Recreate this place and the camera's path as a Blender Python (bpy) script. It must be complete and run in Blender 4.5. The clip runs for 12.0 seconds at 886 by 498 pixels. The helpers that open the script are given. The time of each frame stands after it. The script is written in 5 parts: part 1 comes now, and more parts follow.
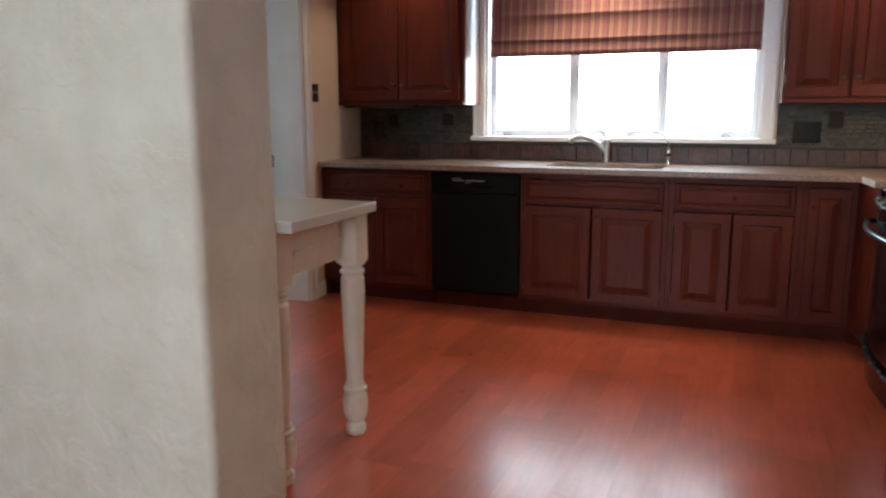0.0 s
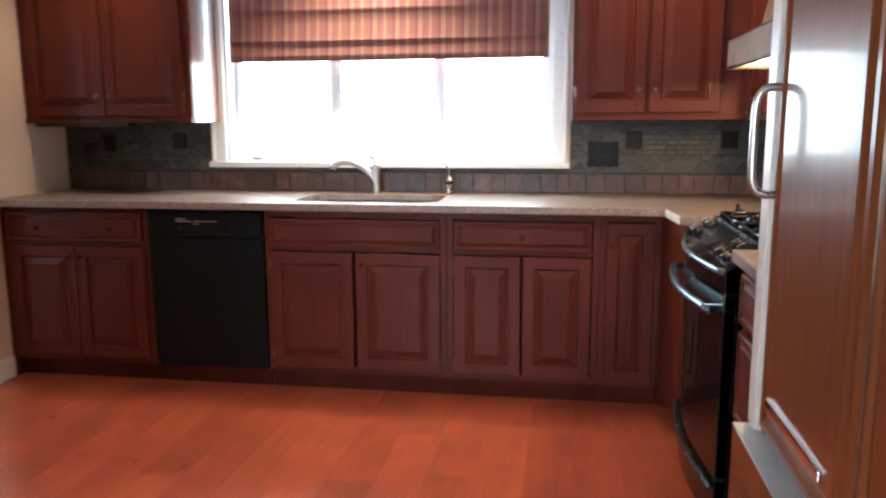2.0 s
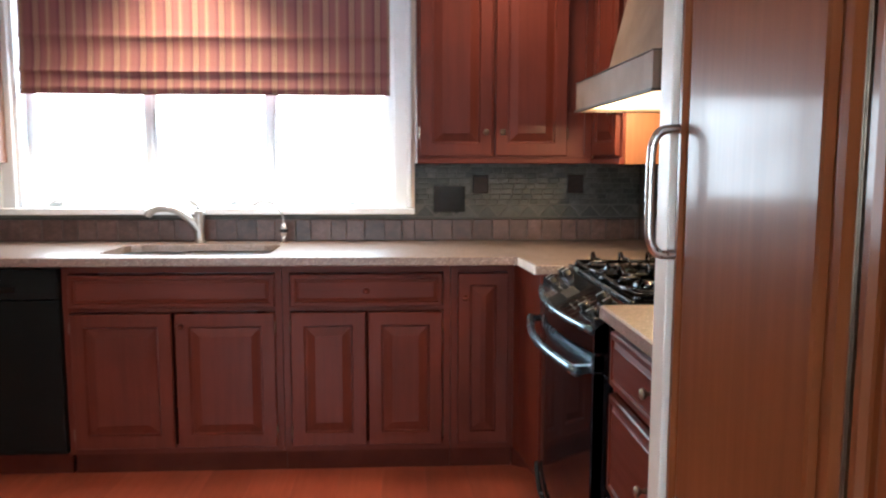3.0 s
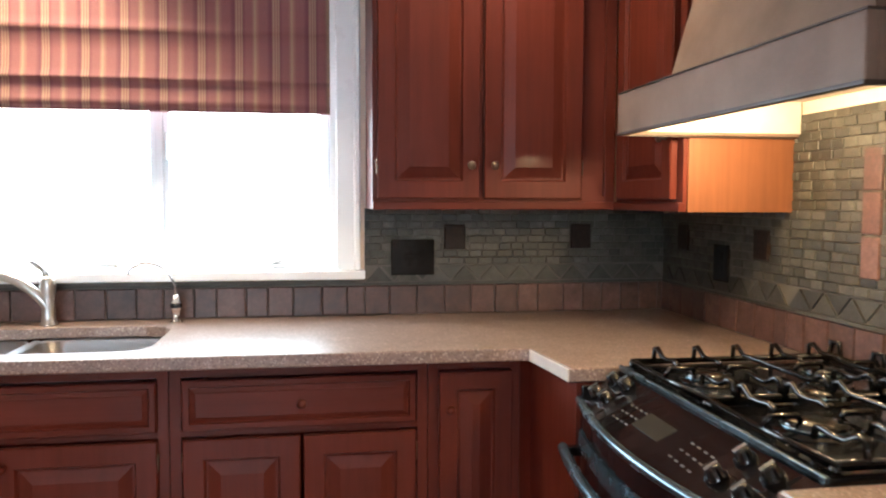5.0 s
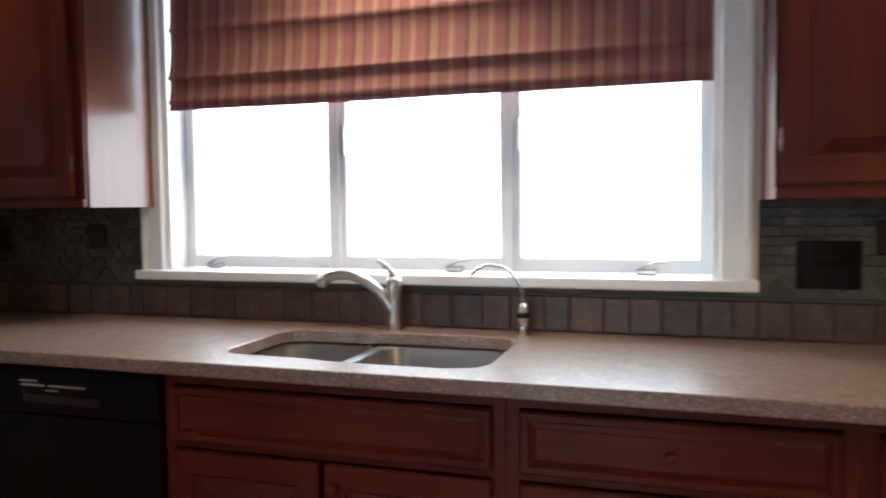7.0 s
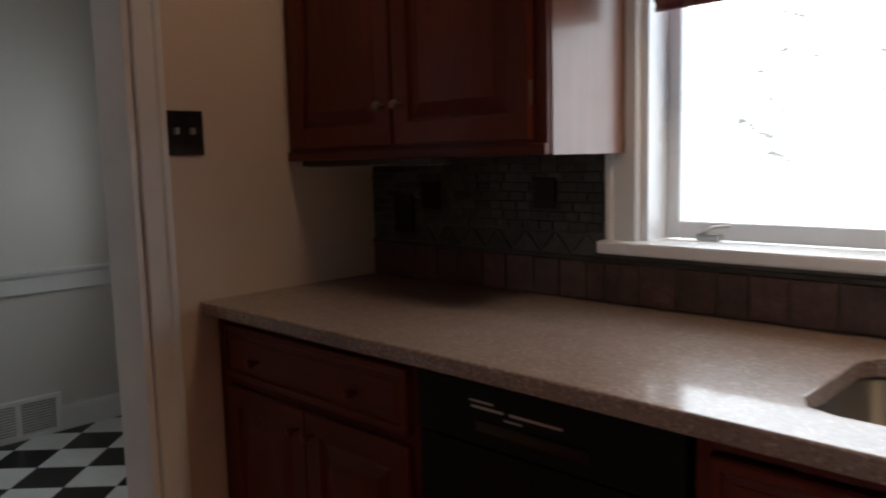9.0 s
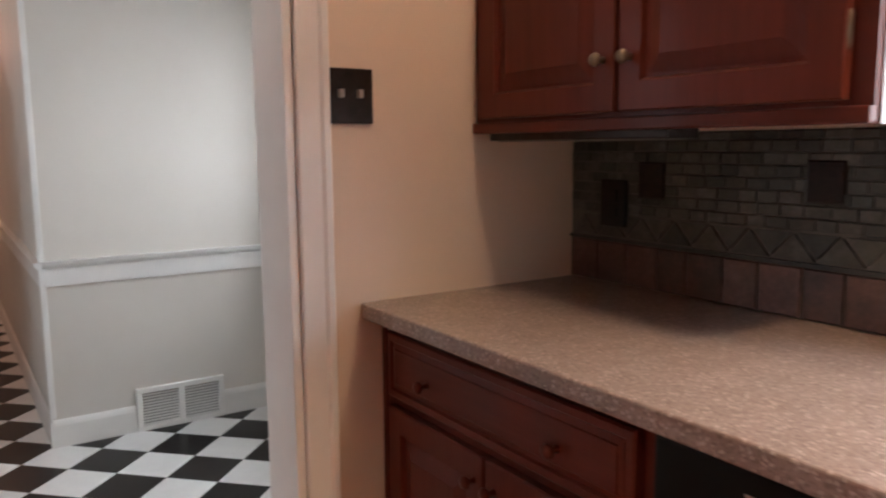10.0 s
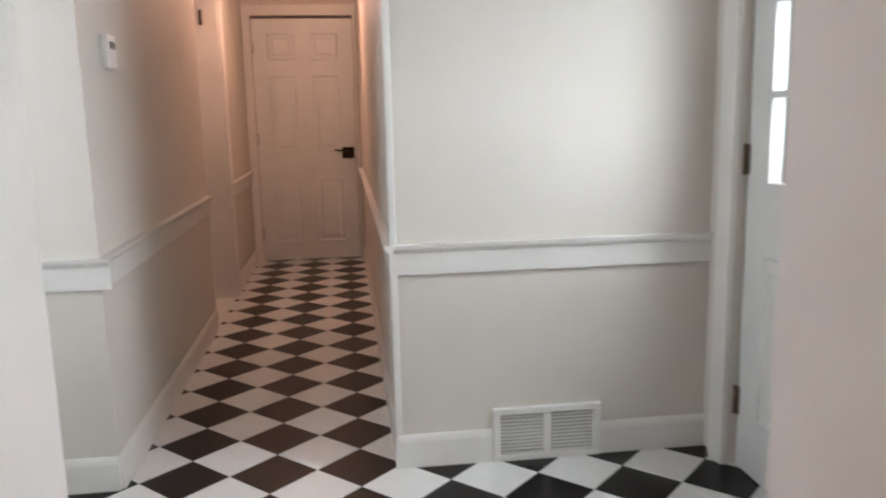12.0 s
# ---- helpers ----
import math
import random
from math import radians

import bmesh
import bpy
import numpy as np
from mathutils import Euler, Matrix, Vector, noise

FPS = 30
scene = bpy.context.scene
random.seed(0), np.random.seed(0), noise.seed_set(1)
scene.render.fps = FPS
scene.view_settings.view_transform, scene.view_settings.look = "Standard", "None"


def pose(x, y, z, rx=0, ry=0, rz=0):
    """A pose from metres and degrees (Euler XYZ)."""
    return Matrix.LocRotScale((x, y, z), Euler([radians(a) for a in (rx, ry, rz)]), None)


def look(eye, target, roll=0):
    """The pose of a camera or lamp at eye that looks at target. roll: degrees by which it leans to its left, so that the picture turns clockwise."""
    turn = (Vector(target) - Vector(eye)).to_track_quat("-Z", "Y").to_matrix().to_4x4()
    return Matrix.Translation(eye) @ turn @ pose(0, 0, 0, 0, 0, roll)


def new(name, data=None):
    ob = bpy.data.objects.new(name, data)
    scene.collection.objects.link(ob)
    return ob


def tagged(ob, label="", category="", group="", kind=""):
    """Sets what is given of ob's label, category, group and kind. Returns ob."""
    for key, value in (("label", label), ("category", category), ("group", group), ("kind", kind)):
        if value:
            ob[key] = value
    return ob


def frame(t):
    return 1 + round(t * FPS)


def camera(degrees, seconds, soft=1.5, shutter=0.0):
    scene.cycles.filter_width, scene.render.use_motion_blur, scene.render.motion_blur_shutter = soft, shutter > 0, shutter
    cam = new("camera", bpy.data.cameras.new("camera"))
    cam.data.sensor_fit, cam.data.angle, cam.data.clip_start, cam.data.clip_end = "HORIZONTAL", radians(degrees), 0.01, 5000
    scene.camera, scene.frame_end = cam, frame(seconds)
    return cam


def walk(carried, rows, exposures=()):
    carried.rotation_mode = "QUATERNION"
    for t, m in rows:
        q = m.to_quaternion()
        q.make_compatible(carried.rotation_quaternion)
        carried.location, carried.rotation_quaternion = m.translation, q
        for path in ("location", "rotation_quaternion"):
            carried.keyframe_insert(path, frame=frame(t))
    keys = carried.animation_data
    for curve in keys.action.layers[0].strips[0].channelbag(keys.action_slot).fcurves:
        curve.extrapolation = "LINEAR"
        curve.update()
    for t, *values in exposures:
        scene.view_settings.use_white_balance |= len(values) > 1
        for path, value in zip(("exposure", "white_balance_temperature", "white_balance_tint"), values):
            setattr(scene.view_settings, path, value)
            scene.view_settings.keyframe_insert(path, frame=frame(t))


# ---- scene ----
cam = camera(60.0, 12.0, soft=2.1, shutter=0.4)
PATH = [
    (0, (2.795, -5.271, 1.308), (2.06, -3.446, 0.949), -0.2),
    (0.5, (2.793, -4.964, 1.321), (2.143, -3.108, 0.954), -0.2),
    (1, (2.791, -4.698, 1.328), (2.246, -2.81, 0.96), -0.3),
    (1.5, (2.866, -4.412, 1.331), (2.415, -2.496, 0.978), -0.3),
    (2, (2.909, -4.146, 1.336), (2.593, -2.199, 1.007), -0.3),
    (2.5, (2.903, -3.952, 1.331), (2.775, -1.975, 1.053), 0.1),
    (3, (2.863, -3.822, 1.343), (2.966, -1.838, 1.117), 0.1),
    (5, (2.751, -2.75, 1.366), (3.076, -0.78, 1.238), 0.2),
    (5.5, (2.769, -2.57, 1.346), (2.929, -0.58, 1.238), 0.0),
    (6, (2.775, -2.446, 1.322), (2.713, -0.448, 1.234), 0.0),
    (6.5, (2.793, -2.374, 1.328), (2.453, -0.405, 1.234), -0.4),
    (8.5, (2.185, -1.782, 1.333), (0.95, -0.223, 1.124), -1.1),
    (9, (1.974, -1.695, 1.332), (0.585, -0.274, 1.098), -1.4),
    (9.5, (1.762, -1.581, 1.334), (0.238, -0.312, 1.07), -1.1),
    (10, (1.551, -1.451, 1.31), (-0.104, -0.361, 1.041), -0.5),
    (10.5, (1.411, -1.404, 1.285), (-0.362, -0.518, 1.017), -0.3),
    (11, (1.153, -1.359, 1.271), (-0.707, -0.684, 0.98), -0.8),
    (11.5, (0.899, -1.333, 1.272), (-1.018, -0.858, 0.959), -0.9),
    (12, (0.535, -1.255, 1.266), (-1.421, -1.011, 0.926), -1.3),
]
EXPOSURES = [(0.0, -0.48, 5700, 3), (0.5, -0.3, 5700, 3), (1.0, -0.08, 5600, 2), (2.0, 0.28, 5600, 2), (3.0, 0.3, 5600, 2), (5.0, 0.25, 5600, 2),
             (5.5, 0.08, 5600, 2), (6.0, -0.14, 5600, 2), (6.5, -0.42, 5600, 2), (8.5, -2.1, 6150, 6), (9.0, -1.85, 6150, 8), (9.5, -0.9, 6150, 9),
             (10.0, 0.05, 6250, 13), (10.5, 0.64, 5950, 8), (11.0, 0.58, 5850, 6), (11.5, 0.5, 5950, 7), (12.0, 0.4, 6200, 10)]
walk(cam, [(t, look(eye, target, roll)) for t, eye, target, roll in PATH], EXPOSURES)

# ---- world, sky and lamps ----
world = bpy.data.worlds.new("sky")
scene.world = world
world.use_nodes = True
_wn = world.node_tree.nodes
_sky = _wn.new("ShaderNodeTexSky")
_sky.sky_type, _sky.sun_disc = "NISHITA", False
_sky.sun_elevation, _sky.sun_rotation = radians(35), radians(200)
world.node_tree.links.new(_sky.outputs[0], _wn["Background"].inputs[0])
_wn["Background"].inputs[1].default_value = 0.12
SKY_GLOW = 18.0
CAN_W, HOOD_W, HALL_W, SOUTH_W = 26.0, 25.0, 12.0, 11.0
DOOR_W = 40.0
WARM = (1.0, 0.7, 0.44)


def lamp(name, kind, place, power, colour, size, target=None):
    data = bpy.data.lights.new(name, kind)
    data.energy, data.color = power, colour
    if kind == "AREA":
        data.shape, data.size = "DISK", size
    else:
        data.shadow_soft_size = size
    ob = new(name, data)
    ob.matrix_world = look(place, target or (place[0], place[1] + 0.001, 0))
    return ob


# added fill daylight from an assumed, unseen opening in the hall's south wall
_south_light = bpy.data.lights.new("hall_fill_daylight", "AREA")
_south_light.shape, _south_light.size, _south_light.size_y = "RECTANGLE", 1.05, 1.25
_south_light.energy, _south_light.color = SOUTH_W, (0.9, 0.95, 1.0)
new("hall_fill_daylight", _south_light).matrix_world = look((-1.25, -2.84, 1.45), (-1.0, 0.0, 1.2))


# daylight in front of the outside door's glass
_door_light = bpy.data.lights.new("outside_door_daylight", "AREA")
_door_light.shape, _door_light.size, _door_light.size_y = "RECTANGLE", 0.9, 0.9
_door_light.energy, _door_light.color = DOOR_W, (0.88, 0.95, 1.0)
new("outside_door_daylight", _door_light).matrix_world = look((-1.3, 0.95, 2.35), (-1.36, -0.7, 0.6))


# ---- materials ----
def material(name):
    m = bpy.data.materials.new(name)
    m.use_nodes = True
    return m, m.node_tree.nodes, m.node_tree.links, m.node_tree.nodes["Principled BSDF"]


def node(nodes, kind, **values):
    n = nodes.new(kind)
    for key, value in values.items():
        n.inputs[key.replace("_", " ")].default_value = value
    return n


def ramp(nodes, links, source, stops):
    r = nodes.new("ShaderNodeValToRGB")
    while len(r.color_ramp.elements) < len(stops):
        r.color_ramp.elements.new(0.5)
    for e, (at, colour) in zip(r.color_ramp.elements, stops):
        e.position, e.color = at, (*colour, 1)
    links.new(source, r.inputs[0])
    return r.outputs[0]


def coords(nodes, links, scale=(1, 1, 1), vary=False):
    tc, mp = nodes.new("ShaderNodeTexCoord"), nodes.new("ShaderNodeMapping")
    mp.inputs["Scale"].default_value = scale
    source = tc.outputs["Object"]
    if vary:
        info, add = nodes.new("ShaderNodeObjectInfo"), nodes.new("ShaderNodeVectorMath")
        mul = nodes.new("ShaderNodeMath")
        mul.operation, mul.inputs[1].default_value = "MULTIPLY", 37.0
        links.new(info.outputs["Random"], mul.inputs[0])
        links.new(source, add.inputs[0])
        links.new(mul.outputs[0], add.inputs[1])
        source = add.outputs[0]
    links.new(source, mp.inputs[0])
    return mp.outputs[0]


def noise_of(nodes, links, vec, scale, detail=4.0, rough=0.55):
    n = node(nodes, "ShaderNodeTexNoise", Scale=scale, Detail=detail, Roughness=rough)
    links.new(vec, n.inputs["Vector"])
    return n.outputs["Fac"]


def bump(nodes, links, bsdf, height, strength, distance=0.002):
    b = node(nodes, "ShaderNodeBump", Strength=strength, Distance=distance)
    links.new(height, b.inputs["Height"])
    links.new(b.outputs[0], bsdf.inputs["Normal"])


def mixed(nodes, links, a, b, how="MULTIPLY", amount=1.0):
    m = nodes.new("ShaderNodeMixRGB")
    m.blend_type, m.inputs[0].default_value = how, amount
    links.new(a, m.inputs[1])
    links.new(b, m.inputs[2])
    return m.outputs[0]


def paint(name, dark, light, rough=0.5, scale=6.0, grain=180.0, relief=0.15, metal=0.0, deep=0.001):
    """Plain surfaces: slow mottling, fine grain, uneven gloss."""
    m, nodes, links, bsdf = material(name)
    vec = coords(nodes, links)
    slow, fine = noise_of(nodes, links, vec, scale), noise_of(nodes, links, vec, grain, 2.0)
    links.new(ramp(nodes, links, slow, [(0.3, dark), (0.7, light)]), bsdf.inputs["Base Color"])
    lo, hi = max(0.02, rough - 0.06), rough + 0.06
    links.new(ramp(nodes, links, slow, [(0.3, (hi,) * 3), (0.7, (lo,) * 3)]), bsdf.inputs["Roughness"])
    bsdf.inputs["Metallic"].default_value = metal
    bump(nodes, links, bsdf, fine, relief, deep)
    return m


def wood(name, dark, mid, light, along="z", rough=0.32, coat=0.25, vary=False, spread=0.0):
    """Varnished wood with long grain, pores and slow colour drift."""
    m, nodes, links, bsdf = material(name)
    k = {"x": (1.2, 22, 22), "y": (22, 1.2, 22), "z": (22, 22, 1.2)}[along]
    vec, even = coords(nodes, links, k, vary), coords(nodes, links, (1, 1, 1), vary)
    grain, slow = noise_of(nodes, links, vec, 2.2, 6.0, 0.62), noise_of(nodes, links, even, 3.0)
    colour = ramp(nodes, links, grain, [(0.28, dark), (0.5, mid), (0.74, light)])
    drift = ramp(nodes, links, slow, [(0.3, (0.82, 0.8, 0.8)), (0.7, (1.08, 1.06, 1.05))])
    colour = mixed(nodes, links, colour, drift)
    if spread:
        spots = node(nodes, "ShaderNodeTexVoronoi", Scale=3.2)
        links.new(coords(nodes, links, (1, 0.6, 1), vary), spots.inputs["Vector"])
        colour = mixed(nodes, links, colour, ramp(nodes, links, spots.outputs["Distance"], [(0.025, (0.45, 0.4, 0.38)), (0.07, (1, 1, 1))]))
        cloud = noise_of(nodes, links, coords(nodes, links, (1, 0.45, 1), vary), 7.0, 5.0, 0.6)
        colour = mixed(nodes, links, colour, ramp(nodes, links, cloud, [(0.32, (0.84, 0.88, 0.9)), (0.68, (1.1, 1.06, 1.02))]))
        info = nodes.new("ShaderNodeObjectInfo")
        each = ramp(nodes, links, info.outputs["Random"], [(0.0, (1 - spread,) * 3), (0.5, (1, 1, 1)), (1.0, (1 + spread, 1 + spread * 1.1, 1 + spread * 1.2))])
        colour = mixed(nodes, links, colour, each)
    links.new(colour, bsdf.inputs["Base Color"])
    links.new(ramp(nodes, links, grain, [(0.3, (rough + 0.03,) * 3), (0.7, (rough - 0.02,) * 3)]), bsdf.inputs["Roughness"])
    bsdf.inputs["Coat Weight"].default_value = coat
    bsdf.inputs["Specular IOR Level"].default_value = 0.15 if coat < 0.1 else 0.45
    bsdf.inputs["Coat Roughness"].default_value = 0.19 if spread else 0.12
    bump(nodes, links, bsdf, grain, 0.035, 0.0005)
    return m


def stone(name, stops, scale=40.0, rough=0.5, relief=0.3, deep=0.002, spread=0.0, vary=True, grit=0.2):
    m, nodes, links, bsdf = material(name)
    vec = coords(nodes, links, (1, 1, 1), vary)
    a, b = noise_of(nodes, links, vec, scale, 6.0, 0.65), noise_of(nodes, links, vec, scale * 5, 3.0)
    colour = ramp(nodes, links, a, stops)
    fine = ramp(nodes, links, b, [(0.35, (1 - grit,) * 3), (0.65, (1 + grit * 0.6,) * 3)])
    colour = mixed(nodes, links, colour, fine)
    if spread:
        geo = nodes.new("ShaderNodeNewGeometry")
        info, add = nodes.new("ShaderNodeObjectInfo"), nodes.new("ShaderNodeMath")
        links.new(geo.outputs["Random Per Island"], add.inputs[0])
        links.new(info.outputs["Random"], add.inputs[1])
        frac = nodes.new("ShaderNodeMath")
        frac.operation = "FRACT"
        links.new(add.outputs[0], frac.inputs[0])
        each = ramp(nodes, links, frac.outputs[0], [(0.0, (1 - spread,) * 3), (0.5, (1, 0.97, 0.9)), (1.0, (1 + spread, 1 + spread, 1 + spread))])
        colour = mixed(nodes, links, colour, each)
    links.new(colour, bsdf.inputs["Base Color"])
    bsdf.inputs["Roughness"].default_value = rough
    bump(nodes, links, bsdf, a, relief, deep)
    return m


CHERRY = wood("cherry_wood", (0.092, 0.0178, 0.0102), (0.106, 0.0212, 0.0122), (0.12, 0.0255, 0.0148), "z", 0.44, 0.07, True)
CHERRY_X = wood("cherry_wood_cross", (0.092, 0.0178, 0.0102), (0.106, 0.0212, 0.0122), (0.12, 0.0255, 0.0148), "x", 0.44, 0.07, True)
# lightened cherry: the hood lamp's light is put into the colour
CHERRY_LIT = wood("cherry_hood_lit", (0.17, 0.062, 0.021), (0.2, 0.074, 0.026), (0.235, 0.09, 0.032), "z", 0.5, 0.1)
# glossy cherry, paler than the doors; part of the window's glare is painted in
END_LIT = wood("window_lit_end", (0.13, 0.048, 0.026), (0.155, 0.06, 0.033), (0.185, 0.075, 0.042), "z", 0.3, 0.22)
END_LIT.node_tree.nodes["Principled BSDF"].inputs["Coat Roughness"].default_value = 0.06
FRIDGE_WOOD = wood("panel_wood", (0.15, 0.044, 0.014), (0.172, 0.052, 0.0165), (0.196, 0.062, 0.021), "z", 0.34, 0.24)
FRIDGE_WOOD.node_tree.nodes["Principled BSDF"].inputs["Specular IOR Level"].default_value = 0.06
FRIDGE_WOOD.node_tree.nodes["Principled BSDF"].inputs["Coat Roughness"].default_value = 0.1
PLANK = wood("plank_wood", (0.37, 0.08, 0.042), (0.4, 0.091, 0.048), (0.43, 0.104, 0.055), "y", 0.32, 0.4, True, 0.14)
THRESHOLD = wood("threshold_wood", (0.12, 0.03, 0.015), (0.18, 0.05, 0.025), (0.25, 0.08, 0.04), "y", 0.25, 0.5)
WALL_TAN = paint("tan_wall_paint", (0.7, 0.565, 0.445), (0.74, 0.605, 0.485), 0.6, 2.0, 260, 0.1)
WALL_HALL = paint("beige_hall_paint", (0.65, 0.615, 0.56), (0.7, 0.665, 0.61), 0.6, 1.5, 260, 0.1)
VINYL = paint("white_window_vinyl", (0.82, 0.85, 0.88), (0.86, 0.89, 0.92), 0.3, 5.0, 90, 0.05)
WALL_HALL.node_tree.nodes["Principled BSDF"].inputs["Specular IOR Level"].default_value = 0.2
WHITE = paint("white_trim_paint", (0.74, 0.73, 0.7), (0.8, 0.79, 0.76), 0.35, 5.0, 90, 0.1)
CREAM = paint("cream_table_paint", (0.66, 0.58, 0.47), (0.74, 0.66, 0.54), 0.35, 9.0, 120, 0.15)
DOOR_WHITE = paint("white_door_paint", (0.7, 0.72, 0.71), (0.77, 0.78, 0.77), 0.35, 4.0, 90, 0.1)
CEILING = paint("ceiling_paint", (0.74, 0.72, 0.68), (0.79, 0.77, 0.73), 0.7, 3.0, 140, 0.2)
BLACK = paint("black_enamel", (0.004, 0.004, 0.005), (0.007, 0.007, 0.008), 0.1, 8.0, 200, 0.05)
APPLIANCE = paint("matt_black_appliance", (0.005, 0.006, 0.006), (0.008, 0.009, 0.009), 0.42, 3.0, 200, 0.02)
APPLIANCE.node_tree.nodes["Principled BSDF"].inputs["Specular IOR Level"].default_value = 0.1
BLACK_MATT = paint("black_cast_iron", (0.004, 0.004, 0.004), (0.008, 0.0077, 0.0075), 0.14, 30.0, 300, 0.12)
BLACK_GLASS = paint("black_glass", (0.004, 0.004, 0.005), (0.006, 0.006, 0.007), 0.08, 5.0, 100, 0.0)
TOE = paint("toe_kick_paint", (0.06, 0.012, 0.007), (0.085, 0.018, 0.01), 0.7)
TOE.node_tree.nodes["Principled BSDF"].inputs["Specular IOR Level"].default_value = 0.08
BRONZE = paint("dark_bronze", (0.018, 0.012, 0.01), (0.035, 0.024, 0.018), 0.38, 30.0, 200, 0.2, 0.7)
STEEL = paint("brushed_steel", (0.5, 0.49, 0.47), (0.6, 0.59, 0.57), 0.32, 20.0, 300, 0.1, 1.0)
SINK_STEEL = paint("satin_sink_steel", (0.4, 0.4, 0.41), (0.47, 0.47, 0.48), 0.34, 3.0, 300, 0.02, 1.0)
CHROME = paint("chrome", (0.72, 0.72, 0.72), (0.8, 0.8, 0.8), 0.1, 10.0, 100, 0.02, 1.0)
NICKEL = paint("aged_nickel", (0.17, 0.13, 0.095), (0.24, 0.19, 0.14), 0.4, 40.0, 200, 0.1, 1.0)
TOGGLE = paint("pale_toggle_plastic", (0.3, 0.27, 0.23), (0.36, 0.33, 0.29), 0.4)
STORM = paint("storm_door_paint", (0.3, 0.37, 0.37), (0.36, 0.43, 0.43), 0.4, 6.0)
# bluish cast puts the window sky's reflection into the trim's colour
RANGE_GREY = paint("grey_range_trim", (0.085, 0.125, 0.15), (0.115, 0.16, 0.19), 0.24, 10.0, 200, 0.05, 0.75)
HOOD_PAINT = paint("taupe_hood_plaster", (0.19, 0.125, 0.086), (0.28, 0.19, 0.135), 0.6, 6.0, 120, 0.35, 0.0, 0.002)
HOOD_BEAD = paint("brown_hood_bead", (0.045, 0.024, 0.015), (0.07, 0.04, 0.026), 0.45)
LIGHT_EDGE = paint("pale_edge_strip", (0.6, 0.56, 0.5), (0.7, 0.66, 0.6), 0.4, 10.0)
SPLASH_GROUT = paint("grey_splash_grout", (0.095, 0.088, 0.073), (0.13, 0.12, 0.1), 0.85, 20.0, 300, 0.4)
GROUT = paint("grey_grout", (0.17, 0.16, 0.14), (0.23, 0.22, 0.19), 0.85, 20.0, 300, 0.4)
TILE_WHITE = stone("white_floor_tile", [(0.3, (0.7, 0.7, 0.68)), (0.7, (0.74, 0.74, 0.72))], 4, 0.28, 0.06, 0.001, grit=0.03)
TILE_BLACK = stone("black_floor_tile", [(0.3, (0.009, 0.008, 0.008)), (0.7, (0.018, 0.015, 0.0145))], 14, 0.26, 0.06, 0.001, grit=0.08)
TILE_BLACK.node_tree.nodes["Principled BSDF"].inputs["Specular IOR Level"].default_value = 0.25
SLATE = stone("grey_green_slate", [(0.3, (0.026, 0.025, 0.021)), (0.5, (0.05, 0.048, 0.039)), (0.62, (0.064, 0.064, 0.055)), (0.78, (0.12, 0.1, 0.072))], 24, 0.5, 0.6, 0.004, 0.5)
RED_SLATE = stone("red_brown_slate", [(0.3, (0.056, 0.028, 0.022)), (0.52, (0.1, 0.05, 0.04)), (0.75, (0.16, 0.092, 0.075))], 18, 0.42, 0.5, 0.003, 0.42)
ACCENT = stone("bronze_accent_tile", [(0.3, (0.01, 0.006, 0.005)), (0.7, (0.028, 0.016, 0.012))], 60, 0.42, 0.5, 0.003)
ACCENT.node_tree.nodes["Principled BSDF"].inputs["Specular IOR Level"].default_value = 0.15


def granite():
    m, nodes, links, bsdf = material("speckled_granite")
    vec = coords(nodes, links)
    v = node(nodes, "ShaderNodeTexVoronoi", Scale=230.0)
    links.new(vec, v.inputs["Vector"])
    hue = nodes.new("ShaderNodeSeparateColor")
    links.new(v.outputs["Color"], hue.inputs[0])
    spots = ramp(nodes, links, hue.outputs[0], [(0.0, (0.15, 0.103, 0.086)), (0.25, (0.232, 0.17, 0.145)), (0.85, (0.275, 0.208, 0.18)), (1.0, (0.47, 0.39, 0.345))])
    cloud = ramp(nodes, links, noise_of(nodes, links, vec, 16.0), [(0.3, (0.86, 0.83, 0.8)), (0.7, (1.1, 1.08, 1.06))])
    links.new(mixed(nodes, links, spots, cloud), bsdf.inputs["Base Color"])
    bsdf.inputs["Roughness"].default_value = 0.36
    bsdf.inputs["Coat Weight"].default_value, bsdf.inputs["Coat Roughness"].default_value = 0.6, 0.07
    bump(nodes, links, bsdf, hue.outputs[1], 0.04, 0.0005)
    return m


def stucco():
    m, nodes, links, bsdf = material("trowelled_stucco")
    vec, warp = coords(nodes, links, (1, 1, 1)), coords(nodes, links, (2.6, 2.6, 2.0))
    swirl = node(nodes, "ShaderNodeTexNoise", Scale=2.6, Detail=4.0, Distortion=0.5)
    links.new(warp, swirl.inputs["Vector"])
    slow, fine = noise_of(nodes, links, vec, 5.0), noise_of(nodes, links, vec, 90.0, 3.0)
    links.new(ramp(nodes, links, slow, [(0.3, (0.58, 0.535, 0.43)), (0.7, (0.67, 0.63, 0.525))]), bsdf.inputs["Base Color"])
    bsdf.inputs["Roughness"].default_value = 0.75
    edge = ramp(nodes, links, swirl.outputs["Fac"], [(0.42, (0, 0, 0)), (0.5, (0.8, 0.8, 0.8)), (0.56, (1, 1, 1)), (0.58, (0.45, 0.45, 0.45)), (0.8, (0.6, 0.6, 0.6))])
    m1 = mixed(nodes, links, edge, fine, "ADD", 0.12)
    bump(nodes, links, bsdf, m1, 0.45, 0.006)
    return m


